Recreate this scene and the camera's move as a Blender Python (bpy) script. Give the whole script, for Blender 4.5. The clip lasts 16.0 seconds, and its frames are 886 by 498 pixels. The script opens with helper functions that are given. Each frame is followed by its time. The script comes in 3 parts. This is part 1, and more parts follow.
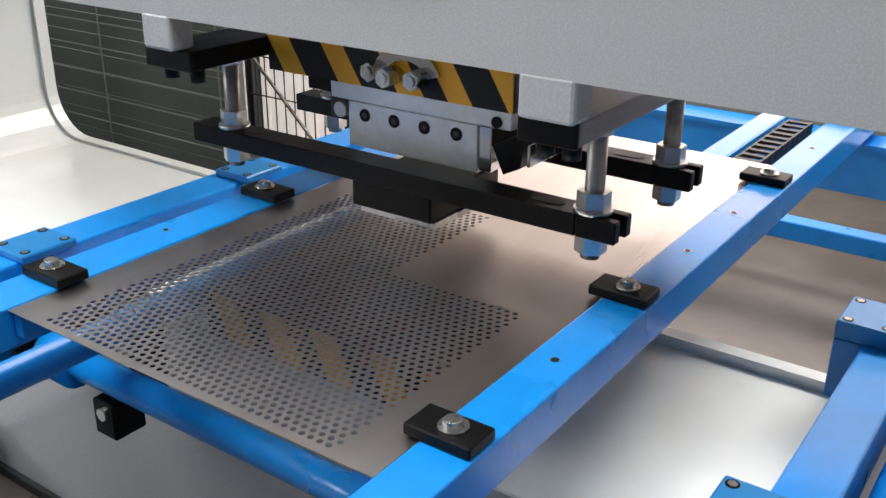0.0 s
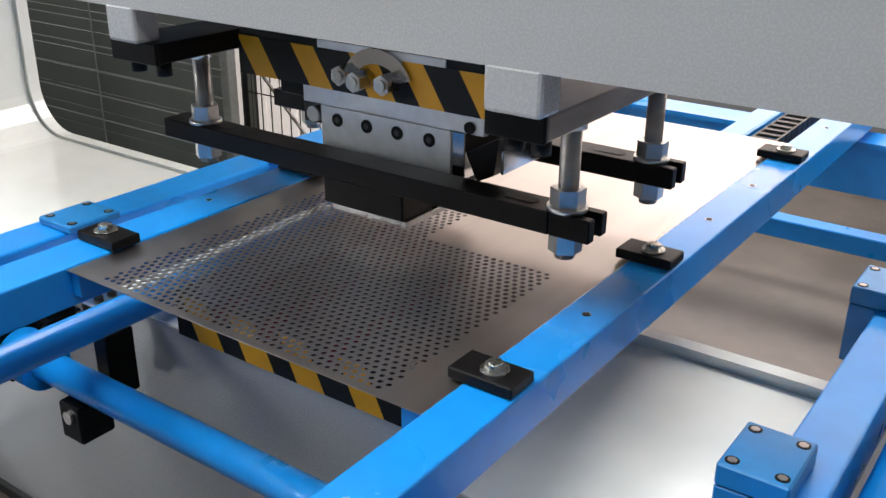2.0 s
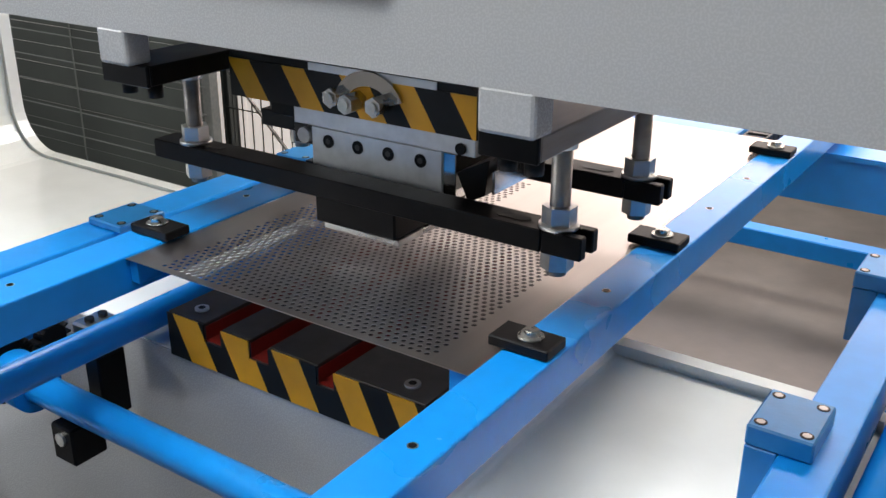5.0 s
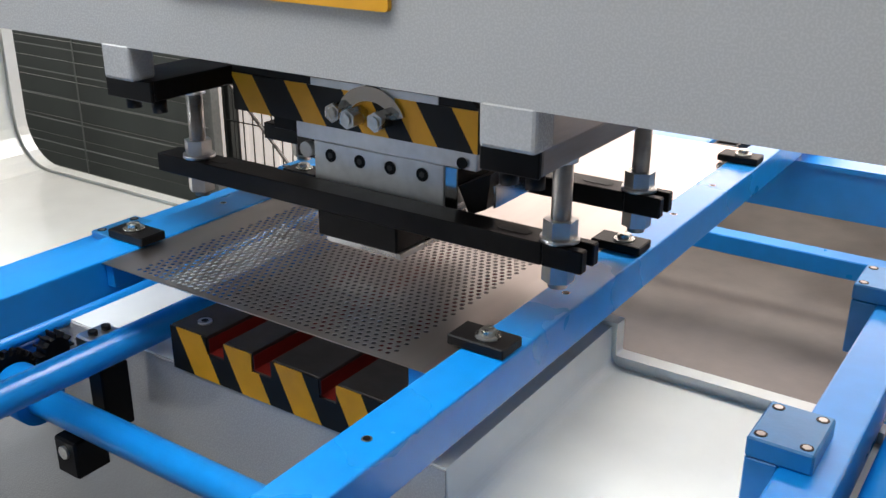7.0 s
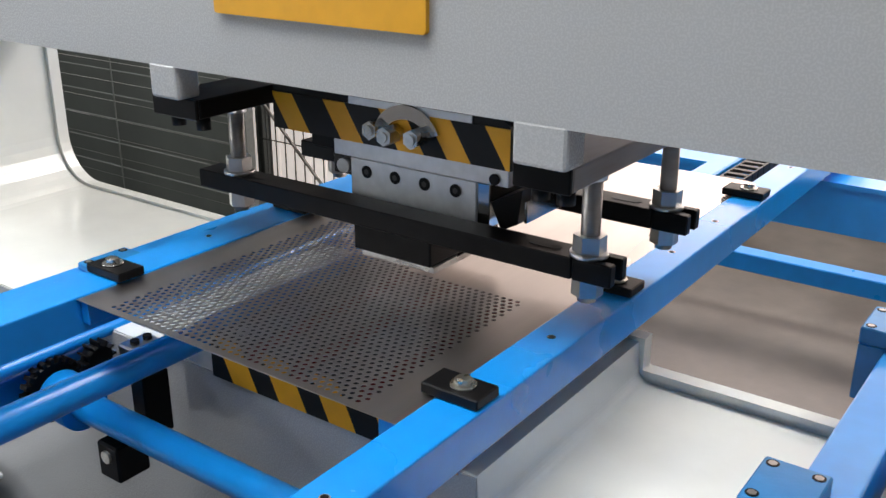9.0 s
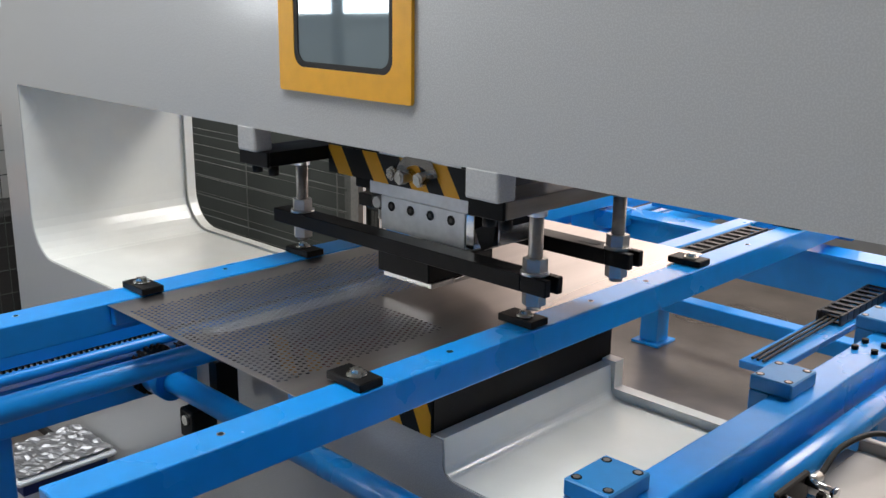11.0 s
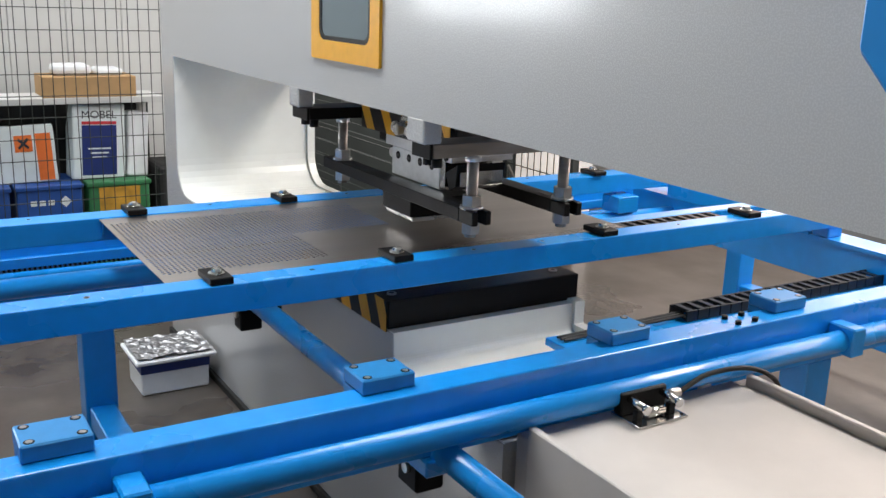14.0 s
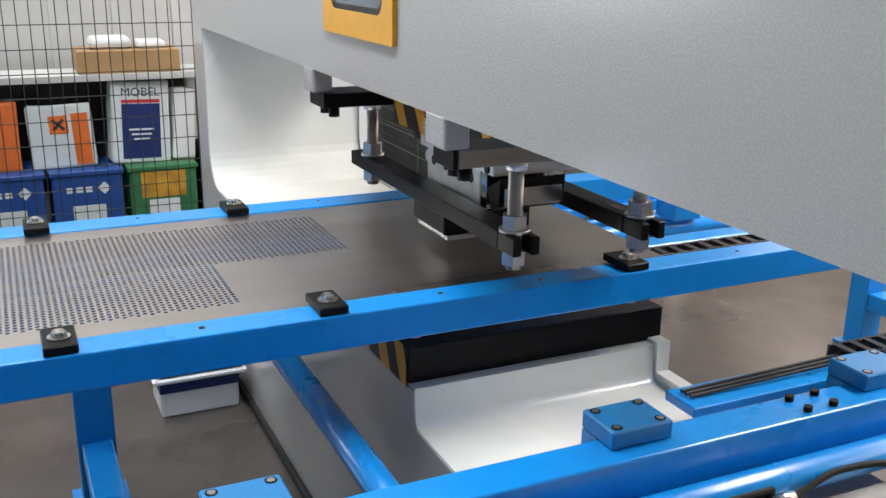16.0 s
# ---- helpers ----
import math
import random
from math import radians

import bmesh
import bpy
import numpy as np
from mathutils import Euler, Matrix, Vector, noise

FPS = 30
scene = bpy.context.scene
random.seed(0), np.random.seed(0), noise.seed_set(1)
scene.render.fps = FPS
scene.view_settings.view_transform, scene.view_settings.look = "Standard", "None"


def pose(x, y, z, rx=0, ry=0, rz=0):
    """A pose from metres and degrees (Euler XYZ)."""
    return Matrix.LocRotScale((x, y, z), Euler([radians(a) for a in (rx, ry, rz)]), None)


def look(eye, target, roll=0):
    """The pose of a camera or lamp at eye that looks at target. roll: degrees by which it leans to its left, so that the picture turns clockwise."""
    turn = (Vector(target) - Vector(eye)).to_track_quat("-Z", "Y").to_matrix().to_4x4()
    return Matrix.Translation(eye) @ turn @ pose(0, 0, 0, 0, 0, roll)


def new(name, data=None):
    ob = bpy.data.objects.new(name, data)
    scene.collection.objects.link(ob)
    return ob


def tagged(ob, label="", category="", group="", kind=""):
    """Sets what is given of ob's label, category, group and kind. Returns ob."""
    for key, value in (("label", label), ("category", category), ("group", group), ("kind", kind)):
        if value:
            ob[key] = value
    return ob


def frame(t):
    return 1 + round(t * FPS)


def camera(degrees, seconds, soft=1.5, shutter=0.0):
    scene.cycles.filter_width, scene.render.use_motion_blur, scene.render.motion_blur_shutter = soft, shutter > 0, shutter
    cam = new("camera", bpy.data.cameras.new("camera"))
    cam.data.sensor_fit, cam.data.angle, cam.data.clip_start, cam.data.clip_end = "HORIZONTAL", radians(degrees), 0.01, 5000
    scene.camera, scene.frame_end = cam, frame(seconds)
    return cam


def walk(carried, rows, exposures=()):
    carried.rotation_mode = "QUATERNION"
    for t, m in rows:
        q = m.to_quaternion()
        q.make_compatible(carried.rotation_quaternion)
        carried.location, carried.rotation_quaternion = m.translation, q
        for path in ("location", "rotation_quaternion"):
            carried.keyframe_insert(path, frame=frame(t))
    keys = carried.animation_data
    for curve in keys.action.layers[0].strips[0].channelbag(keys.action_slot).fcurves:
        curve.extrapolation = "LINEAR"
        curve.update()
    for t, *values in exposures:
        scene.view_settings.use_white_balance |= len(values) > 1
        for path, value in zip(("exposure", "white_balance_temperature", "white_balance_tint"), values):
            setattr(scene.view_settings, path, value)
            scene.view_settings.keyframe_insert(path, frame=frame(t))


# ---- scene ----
cam = camera(49.3, 16.0)

PATH = [
    (0, (0.956, -1.218, 1.575), (-0.097, 0.291, 0.791), 0.6),
    (0.5, (0.97, -1.162, 1.559), (-0.106, 0.324, 0.763), 0.8),
    (1, (0.969, -1.16, 1.558), (-0.099, 0.332, 0.762), 0.8),
    (1.5, (0.975, -1.147, 1.556), (-0.096, 0.345, 0.765), 0.5),
    (2, (0.974, -1.146, 1.554), (-0.092, 0.354, 0.769), 0.5),
    (2.5, (0.971, -1.145, 1.558), (-0.087, 0.36, 0.772), 0.3),
    (3, (0.97, -1.151, 1.56), (-0.078, 0.363, 0.779), 0.5),
    (3.5, (0.97, -1.152, 1.556), (-0.078, 0.369, 0.787), 0.6),
    (4, (0.967, -1.159, 1.562), (-0.073, 0.367, 0.794), 0.6),
    (6.5, (0.961, -1.173, 1.573), (-0.074, 0.367, 0.826), 0.3),
    (7, (0.965, -1.178, 1.576), (-0.074, 0.363, 0.836), 0.3),
    (7.5, (0.966, -1.185, 1.58), (-0.077, 0.356, 0.846), 0.4),
    (8, (0.967, -1.192, 1.583), (-0.087, 0.344, 0.855), 0.2),
    (8.5, (0.97, -1.2, 1.58), (-0.104, 0.329, 0.868), 0.2),
    (9, (0.984, -1.224, 1.586), (-0.108, 0.298, 0.883), 0.2),
    (9.5, (1.037, -1.277, 1.595), (-0.071, 0.237, 0.901), 0.2),
    (12, (1.903, -1.553, 1.622), (0.452, -0.25, 1.18), 1.5),
    (12.5, (2.058, -1.592, 1.595), (0.615, -0.282, 1.148), 1.9),
    (13, (2.262, -1.541, 1.569), (0.796, -0.259, 1.117), 2.2),
    (13.5, (2.355, -1.412, 1.59), (0.767, -0.303, 1.091), 1.5),
    (14, (2.346, -1.28, 1.588), (0.696, -0.274, 1.074), 2.0),
    (14.5, (2.252, -1.152, 1.589), (0.59, -0.17, 1.063), 2.5),
    (15, (2.129, -1.061, 1.59), (0.45, -0.123, 1.041), 2.4),
    (15.5, (2.005, -0.941, 1.587), (0.297, -0.074, 1.011), 1.3),
    (16, (1.899, -0.855, 1.574), (0.166, -0.05, 0.982), 0.8),
]
walk(cam, [(t, look(eye, target, roll)) for t, eye, target, roll in PATH],
     exposures=[(0.0, 0.0), (9.5, 0.0), (11.8, -0.42), (13.0, -0.36), (13.5, -0.02), (14.4, 0.13), (16.0, 0.13)])

# ---------------------------------------------------------------- light
world = bpy.data.worlds.new("world")
scene.world = world
world.use_nodes = True
wn = world.node_tree
sky = wn.nodes.new("ShaderNodeTexSky")
sky.sky_type = "NISHITA"
sky.sun_disc = False
sky.sun_elevation, sky.sun_rotation = radians(40), radians(20)
wn.nodes["Background"].inputs[1].default_value = 0.1
wn.links.new(sky.outputs[0], wn.nodes["Background"].inputs[0])

FLOOR = 0.06


def area_lamp(name, eye, target, sx, sy, power, colour=(1, 1, 1)):
    d = bpy.data.lights.new(name, "AREA")
    d.shape, d.size, d.size_y, d.energy, d.color = "RECTANGLE", sx, sy, power, colour
    ob = new(name, d)
    ob.matrix_world = look(eye, target)
    return ob


# three unseen overhead lamps added for brightness, the third for the lower arm
area_lamp("skylight_lamp", (-1.9, -1.45, 4.3), (-1.7, -1.0, 0), 3.4, 1.8, 108, (0.96, 0.98, 1.0))
area_lamp("skylight_lamp", (0.5, -1.1, 4.3), (0.5, -0.9, 0), 2.2, 1.2, 74, (0.97, 0.98, 1.0))
area_lamp("skylight_lamp", (0.8, 3.0, 4.25), (0.5, 0.1, 0.6), 3.0, 1.2, 220, (1.0, 0.96, 0.93))
area_lamp("window_lamp", (-0.1, 3.95, 1.8), (-0.1, 0, 1.0), 5.4, 1.35, 42, (1.0, 0.84, 0.76))


# ---------------------------------------------------------------- materials
def material(name, colour, rough=0.5, metal=0.0, grain=30.0, vary=0.12, bump=0.0, bump_scale=200.0, stain=0.0,
             coat=0.0, spec=0.5, per_object=0.0, stretch=(1, 1, 1)):
    m = bpy.data.materials.new(name)
    m.use_nodes = True
    nt = m.node_tree
    N, L = nt.nodes, nt.links
    b = N["Principled BSDF"]
    b.inputs["Roughness"].default_value = rough
    b.inputs["Metallic"].default_value = metal
    b.inputs["Specular IOR Level"].default_value = spec
    b.inputs["Coat Weight"].default_value = coat
    b.inputs["Coat Roughness"].default_value = 0.12
    tc = N.new("ShaderNodeTexCoord")
    mp = N.new("ShaderNodeMapping")
    mp.inputs["Scale"].default_value = stretch
    L.new(tc.outputs["Object"], mp.inputs[0])
    n1 = N.new("ShaderNodeTexNoise")
    n1.inputs["Scale"].default_value, n1.inputs["Detail"].default_value = grain, 6
    L.new(mp.outputs[0], n1.inputs["Vector"])
    n2 = N.new("ShaderNodeTexNoise")
    n2.inputs["Scale"].default_value, n2.inputs["Detail"].default_value = grain / 9, 4
    L.new(mp.outputs[0], n2.inputs["Vector"])
    mixf = N.new("ShaderNodeMath")
    mixf.operation = "ADD"
    L.new(n1.outputs[0], mixf.inputs[0])
    L.new(n2.outputs[0], mixf.inputs[1])
    ramp = N.new("ShaderNodeMapRange")
    ramp.inputs["From Min"].default_value, ramp.inputs["From Max"].default_value = 0.7, 1.3
    ramp.inputs["To Min"].default_value, ramp.inputs["To Max"].default_value = 1 - vary, 1 + vary
    L.new(mixf.outputs[0], ramp.inputs["Value"])
    mul = N.new("ShaderNodeVectorMath")
    mul.operation = "SCALE"
    mul.inputs[0].default_value = colour
    L.new(ramp.outputs[0], mul.inputs["Scale"])
    out = mul.outputs[0]
    if stain:
        n3 = N.new("ShaderNodeTexNoise")
        n3.inputs["Scale"].default_value, n3.inputs["Detail"].default_value = 2.3, 8
        L.new(mp.outputs[0], n3.inputs["Vector"])
        r3 = N.new("ShaderNodeMapRange")
        r3.inputs["From Min"].default_value, r3.inputs["From Max"].default_value = 0.5, 0.72
        r3.inputs["To Max"].default_value = stain
        L.new(n3.outputs[0], r3.inputs["Value"])
        mx = N.new("ShaderNodeMix")
        mx.data_type = "RGBA"
        L.new(r3.outputs[0], mx.inputs["Factor"])
        L.new(out, mx.inputs["A"])
        mx.inputs["B"].default_value = (colour[0] * 0.35, colour[1] * 0.3, colour[2] * 0.25, 1)
        out = mx.outputs["Result"]
    if per_object:
        oi = N.new("ShaderNodeObjectInfo")
        r4 = N.new("ShaderNodeMapRange")
        r4.inputs["To Min"].default_value, r4.inputs["To Max"].default_value = 1 - per_object, 1 + per_object
        L.new(oi.outputs["Random"], r4.inputs["Value"])
        m4 = N.new("ShaderNodeVectorMath")
        m4.operation = "SCALE"
        L.new(out, m4.inputs[0])
        L.new(r4.outputs[0], m4.inputs["Scale"])
        out = m4.outputs[0]
    L.new(out, b.inputs["Base Color"])
    rr = N.new("ShaderNodeMapRange")
    rr.inputs["From Min"].default_value, rr.inputs["From Max"].default_value = 0.3, 0.7
    rr.inputs["To Min"].default_value, rr.inputs["To Max"].default_value = max(0.02, rough * 0.8), min(1, rough * 1.25)
    L.new(n2.outputs[0], rr.inputs["Value"])
    L.new(rr.outputs[0], b.inputs["Roughness"])
    if bump:
        nb = N.new("ShaderNodeTexNoise")
        nb.inputs["Scale"].default_value, nb.inputs["Detail"].default_value = bump_scale, 3
        L.new(mp.outputs[0], nb.inputs["Vector"])
        bp = N.new("ShaderNodeBump")
        bp.inputs["Strength"].default_value, bp.inputs["Distance"].default_value = bump, 0.002
        L.new(nb.outputs[0], bp.inputs["Height"])
        L.new(bp.outputs[0], b.inputs["Normal"])
    return m


def glow(name, colour, strength):
    m = bpy.data.materials.new(name)
    m.use_nodes = True
    b = m.node_tree.nodes["Principled BSDF"]
    b.inputs["Base Color"].default_value = (*colour, 1)
    b.inputs["Emission Color"].default_value = (*colour, 1)
    b.inputs["Emission Strength"].default_value = strength
    return m


BLUE = material("blue_enamel", (0.005, 0.275, 0.76), 0.30, grain=25, vary=0.07, bump=0.05, bump_scale=90, coat=0.25)
BLUE_DARK = material("blue_satin_block", (0.012, 0.205, 0.50), 0.38, grain=40, vary=0.08, bump=0.08, bump_scale=160)
GREY = material("light_grey_hammer_paint", (0.45, 0.452, 0.445), 0.26, grain=3000, vary=0.01, bump=0.075, bump_scale=120, coat=0.5)
CREAM = material("off_white_machine_paint", (0.82, 0.83, 0.78), 0.24, grain=9, vary=0.05, bump=0.06, bump_scale=60, coat=0.3, stain=0.08)
SHEET = material("bare_sheet_steel", (0.60, 0.55, 0.52), 0.29, metal=1.0, grain=18, vary=0.12, bump=0.03, bump_scale=300,
                 stain=0.35, stretch=(1, 0.12, 1))
STEEL = material("ground_steel", (0.58, 0.58, 0.57), 0.3, metal=1.0, grain=60, vary=0.1, bump=0.05, bump_scale=400)
POLISHED = material("polished_steel", (0.66, 0.66, 0.65), 0.14, metal=1.0, grain=60, vary=0.06, stretch=(8, 1, 1))
BRUSHED = material("scuffed_brushed_steel", (0.34, 0.32, 0.30), 0.38, metal=0.85, grain=22, vary=0.3, bump=0.05, stain=0.5, stretch=(1, 0.3, 2))
ZINC = material("zinc_plated_bolt", (0.62, 0.61, 0.57), 0.28, metal=1.0, grain=90, vary=0.2)
ALU = material("milled_light_steel", (0.62, 0.63, 0.64), 0.42, metal=0.75, grain=50, vary=0.1, bump=0.06, bump_scale=350)
BLACK = material("black_oxide_steel", (0.005, 0.0047, 0.005), 0.42, spec=0.15, grain=40, vary=0.35, bump=0.06, bump_scale=250)
DARK = material("dark_tool_steel", (0.05, 0.046, 0.045), 0.4, metal=0.6, grain=30, vary=0.3, bump=0.05, stain=0.3)
YELLOW = material("warning_yellow_paint", (0.74, 0.36, 0.010), 0.4, grain=30, vary=0.08, bump=0.04)
STRIPE_BLACK = material("warning_black_paint", (0.008, 0.008, 0.008), 0.4, grain=30, vary=0.2, spec=0.25)
RED = material("red_groove_paint", (0.17, 0.008, 0.005), 0.45, grain=40, vary=0.2)
RUBBER = material("black_rubber", (0.012, 0.012, 0.012), 0.65, grain=60, vary=0.2)
CHAIN = material("black_nylon", (0.02, 0.02, 0.022), 0.5, grain=60, vary=0.2, per_object=0.2)
CONCRETE = material("worn_concrete", (0.10, 0.086, 0.075), 0.3, grain=7, vary=0.32, bump=0.12, bump_scale=60, stain=0.6, spec=0.6)
WALLPAINT = material("white_wall_paint", (0.56, 0.56, 0.54), 0.75, grain=5, vary=0.06, bump=0.1, bump_scale=40, stain=0.1)
CEILING = material("grey_roof_sheet", (0.22, 0.22, 0.22), 0.6, grain=3, vary=0.08)
HALLGREY = material("grey_hall_paint", (0.20, 0.20, 0.195), 0.75, grain=5, vary=0.1, stain=0.2)
SHUTTER = material("dark_grey_green_shutter", (0.065, 0.072, 0.065), 0.5, grain=4, vary=0.2, stain=0.2)
WIRE = material("dark_green_wire", (0.03, 0.035, 0.032), 0.5, grain=60, vary=0.2)
WIRE_GREY = material("grey_wire", (0.15, 0.155, 0.145), 0.5, grain=60, vary=0.2)
CARD = material("brown_cardboard", (0.42, 0.26, 0.12), 0.8, grain=20, vary=0.12, bump=0.1)
CRATE_BLUE = material("blue_crate_plastic", (0.015, 0.07, 0.28), 0.45, grain=30, vary=0.15)
CRATE_GREEN = material("green_crate_plastic", (0.03, 0.16, 0.06), 0.45, grain=30, vary=0.2)
ORANGE = material("orange_packaging", (0.75, 0.17, 0.03), 0.5, grain=25, vary=0.15)
PAPER = material("white_packaging", (0.66, 0.72, 0.72), 0.6, grain=15, vary=0.08, bump=0.3, bump_scale=25)
LABEL_BLUE = material("dark_blue_print", (0.010, 0.026, 0.14), 0.5, grain=20, vary=0.1)
LABEL_RED = material("red_print", (0.5, 0.03, 0.04), 0.5, grain=20, vary=0.1)
INK = material("dark_ink", (0.02, 0.02, 0.03), 0.6)
WHITE_PLASTIC = material("white_plastic_film", (0.75, 0.76, 0.77), 0.35, grain=14, vary=0.08, bump=0.2, bump_scale=40)
FOIL = material("crinkled_silver_foil", (0.3, 0.3, 0.31), 0.4, metal=0.9, grain=20, vary=0.2, bump=0.9, bump_scale=45)
AMBER = material("amber_food_print", (0.5, 0.27, 0.03), 0.5, grain=14, vary=0.5)
PANEL = material("beige_grey_cabinet_paint", (0.55, 0.51, 0.47), 0.42, grain=8, vary=0.06, bump=0.08, bump_scale=90, stain=0.15)
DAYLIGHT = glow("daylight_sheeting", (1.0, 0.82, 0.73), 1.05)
# no source here: emission makes the pale strips look lit
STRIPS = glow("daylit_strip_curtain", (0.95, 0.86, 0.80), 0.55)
WINDOW_GLOW = glow("frosted_window_daylight", (0.93, 0.97, 1.0), 13.0)
LAMP = glow("skylight_sheeting", (0.95, 0.98, 1.0), 2.2)
GLASS = bpy.data.materials.new("window_glass")
GLASS.use_nodes = True
gb = GLASS.node_tree.nodes["Principled BSDF"]
gb.inputs["Base Color"].default_value = (0.30, 0.37, 0.40, 1)
gb.inputs["Roughness"].default_value = 0.03
gb.inputs["Metallic"].default_value = 0.55
gb.inputs["Specular IOR Level"].default_value = 0.9


# ---------------------------------------------------------------- mesh helpers
def box(x0, x1, y0, y1, z0, z1, bevel=0.0, seg=1):
    bm = bmesh.new()
    bmesh.ops.create_cube(bm, size=1.0)
    for v in bm.verts:
        v.co = ((x0 + x1) / 2 + v.co.x * (x1 - x0), (y0 + y1) / 2 + v.co.y * (y1 - y0), (z0 + z1) / 2 + v.co.z * (z1 - z0))
    if bevel:
        bmesh.ops.bevel(bm, geom=bm.edges[:], offset=bevel, segments=seg, affect="EDGES", profile=0.5)
    return bm


def rod(a, b, r, n=16, r2=None):
    a, b = Vector(a), Vector(b)
    bm = bmesh.new()
    bmesh.ops.create_cone(bm, cap_ends=True, segments=n, radius1=r, radius2=r if r2 is None else r2, depth=(b - a).length)
    m = Matrix.Translation((a + b) / 2) @ (b - a).to_track_quat("Z", "Y").to_matrix().to_4x4()
    bmesh.ops.transform(bm, matrix=m, verts=bm.verts)
    for f in bm.faces:
        f.smooth = len(f.verts) == 4 and n > 8
    return bm


def prism(points, axis, lo, hi, bevel=0.0):
    """A polygon given in the two other axes, pulled from lo to hi along axis."""
    bm = bmesh.new()
    put = {"x": lambda a, b, c: (c, a, b), "y": lambda a, b, c: (a, c, b), "z": lambda a, b, c: (a, b, c)}[axis]
    one = [bm.verts.new(put(a, b, lo)) for a, b in points]
    two = [bm.verts.new(put(a, b, hi)) for a, b in points]
    n = len(points)
    bm.faces.new(one)
    bm.faces.new(two[::-1])
    for i in range(n):
        bm.faces.new((one[i], two[i], two[(i + 1) % n], one[(i + 1) % n]))
    bmesh.ops.recalc_face_normals(bm, faces=bm.faces[:])
    if bevel:
        es = [e for e in bm.edges if abs(e.calc_face_angle(0)) > 0.6]
        bmesh.ops.bevel(bm, geom=es, offset=bevel, segments=1, affect="EDGES")
    return bm


def merge(*bms):
    out = bms[0]
    for b in bms[1:]:
        me = bpy.data.meshes.new("tmp")
        b.to_mesh(me)
        b.free()
        out.from_mesh(me)
        bpy.data.meshes.remove(me)
    return out


def part(name, bm, mat, parent=None, label="", m=None):
    me = bpy.data.meshes.new(name)
    bm.to_mesh(me)
    bm.free()
    me.materials.append(mat)
    ob = new(name, me)
    if parent is not None:
        ob.parent = parent
    if m is not None:
        ob.matrix_basis = m
    if label:
        tagged(ob, label)
    return ob


def again(ob, m, parent=None):
    """Another object on the same mesh."""
    o = new(ob.name.split(".")[0], ob.data)
    o.parent = parent if parent is not None else ob.parent
    o.matrix_basis = m
    for k in ob.children:
        c = new(k.name.split(".")[0], k.data)
        c.parent = o
        c.matrix_basis = k.matrix_basis.copy()
        if "label" in k:
            c["label"] = k["label"]
    if "label" in ob:
        o["label"] = ob["label"]
    return o


def ring_x(x0, x1, y0, y1, z0, z1, w):
    """A rectangular frame that looks along x."""
    return merge(box(x0, x1, y0, y1, z0, z0 + w), box(x0, x1, y0, y1, z1 - w, z1), box(x0, x1, y0, y0 + w, z0 + w, z1 - w), box(x0, x1, y1 - w, y1, z0 + w, z1 - w))


def thing(name, label, category, at=(0, 0, 0), group="", kind=""):
    ob = new(name)
    ob.empty_display_size = 0.05
    ob.location = at
    return tagged(ob, label, category, group, kind)


def hexa(z0, z1, r, x=0.0, y=0.0):
    bm = rod((x, y, z0), (x, y, z1), r, 6)
    return bm


def lettering(name, words, size, mat, m, parent=None):
    c = bpy.data.curves.new(name, "FONT")
    c.body, c.size, c.align_x, c.extrude = words, size, "CENTER", 0.0004
    o = new(name, c)
    dg = bpy.context.evaluated_depsgraph_get()
    me = bpy.data.meshes.new_from_object(o.evaluated_get(dg))
    bpy.data.objects.remove(o)
    me.materials.clear()
    me.materials.append(mat)
    ob = new(name, me)
    ob.parent = parent
    ob.matrix_basis = m
    return ob


# ---------------------------------------------------------------- the hall
X0, X1, Y0, Y1, H = -5.0, 5.0, -5.0, 4.2, 4.6
tagged(part("floor", box(X0 - 0.2, X1 + 0.2, Y0 - 0.2, Y1 + 0.2, FLOOR - 0.2, FLOOR), CONCRETE), "worn stained brown-grey concrete workshop floor", "floor", kind="structure")
tagged(part("ceiling", box(X0 - 0.2, X1 + 0.2, Y0 - 0.2, Y1 + 0.2, H, H + 0.2), CEILING), "grey sheeted workshop roof", "ceiling", kind="structure")
tagged(part("wall_south", box(X0, X1, Y0 - 0.2, Y0, FLOOR, H), HALLGREY), "plain grey painted workshop wall", "wall", kind="structure")
tagged(part("wall_east", box(X1, X1 + 0.2, Y0, Y1, FLOOR, H), HALLGREY), "plain grey painted workshop wall", "wall", kind="structure")
tagged(part("wall_west", box(X0 - 0.2, X0, Y0, Y1, FLOOR, H), WALLPAINT), "white painted workshop wall behind the fence", "wall", kind="structure")
# north wall with a wide daylight opening
north = thing("wall_north", "white painted workshop wall with a wide daylight opening", "wall", kind="structure")
part("wall_panel", box(X0, -3.7, Y1, Y1 + 0.2, FLOOR, H), WALLPAINT, north)
part("wall_panel", box(3.2, X1, Y1, Y1 + 0.2, FLOOR, H), WALLPAINT, north)
part("wall_panel", box(-3.7, 3.2, Y1, Y1 + 0.2, 2.55, H), HALLGREY, north)
part("wall_panel", box(-3.7, 3.2, Y1, Y1 + 0.2, FLOOR, 1.1), HALLGREY, north, "grey painted wall below the opening")
win = thing("window_1", "wide translucent daylight sheeting in the workshop wall", "window", kind="structure")
for i in range(6):
    part("pane", box(-3.68 + i * 1.147, -3.68 + (i + 1) * 1.147 - 0.05, Y1 + 0.06, Y1 + 0.1, 1.12, 2.53), DAYLIGHT, win)
for i in range(7):
    part("mullion", box(-3.71 + i * 1.147, -3.66 + i * 1.147, Y1 + 0.02, Y1 + 0.12, 1.1, 2.55), STEEL, win)
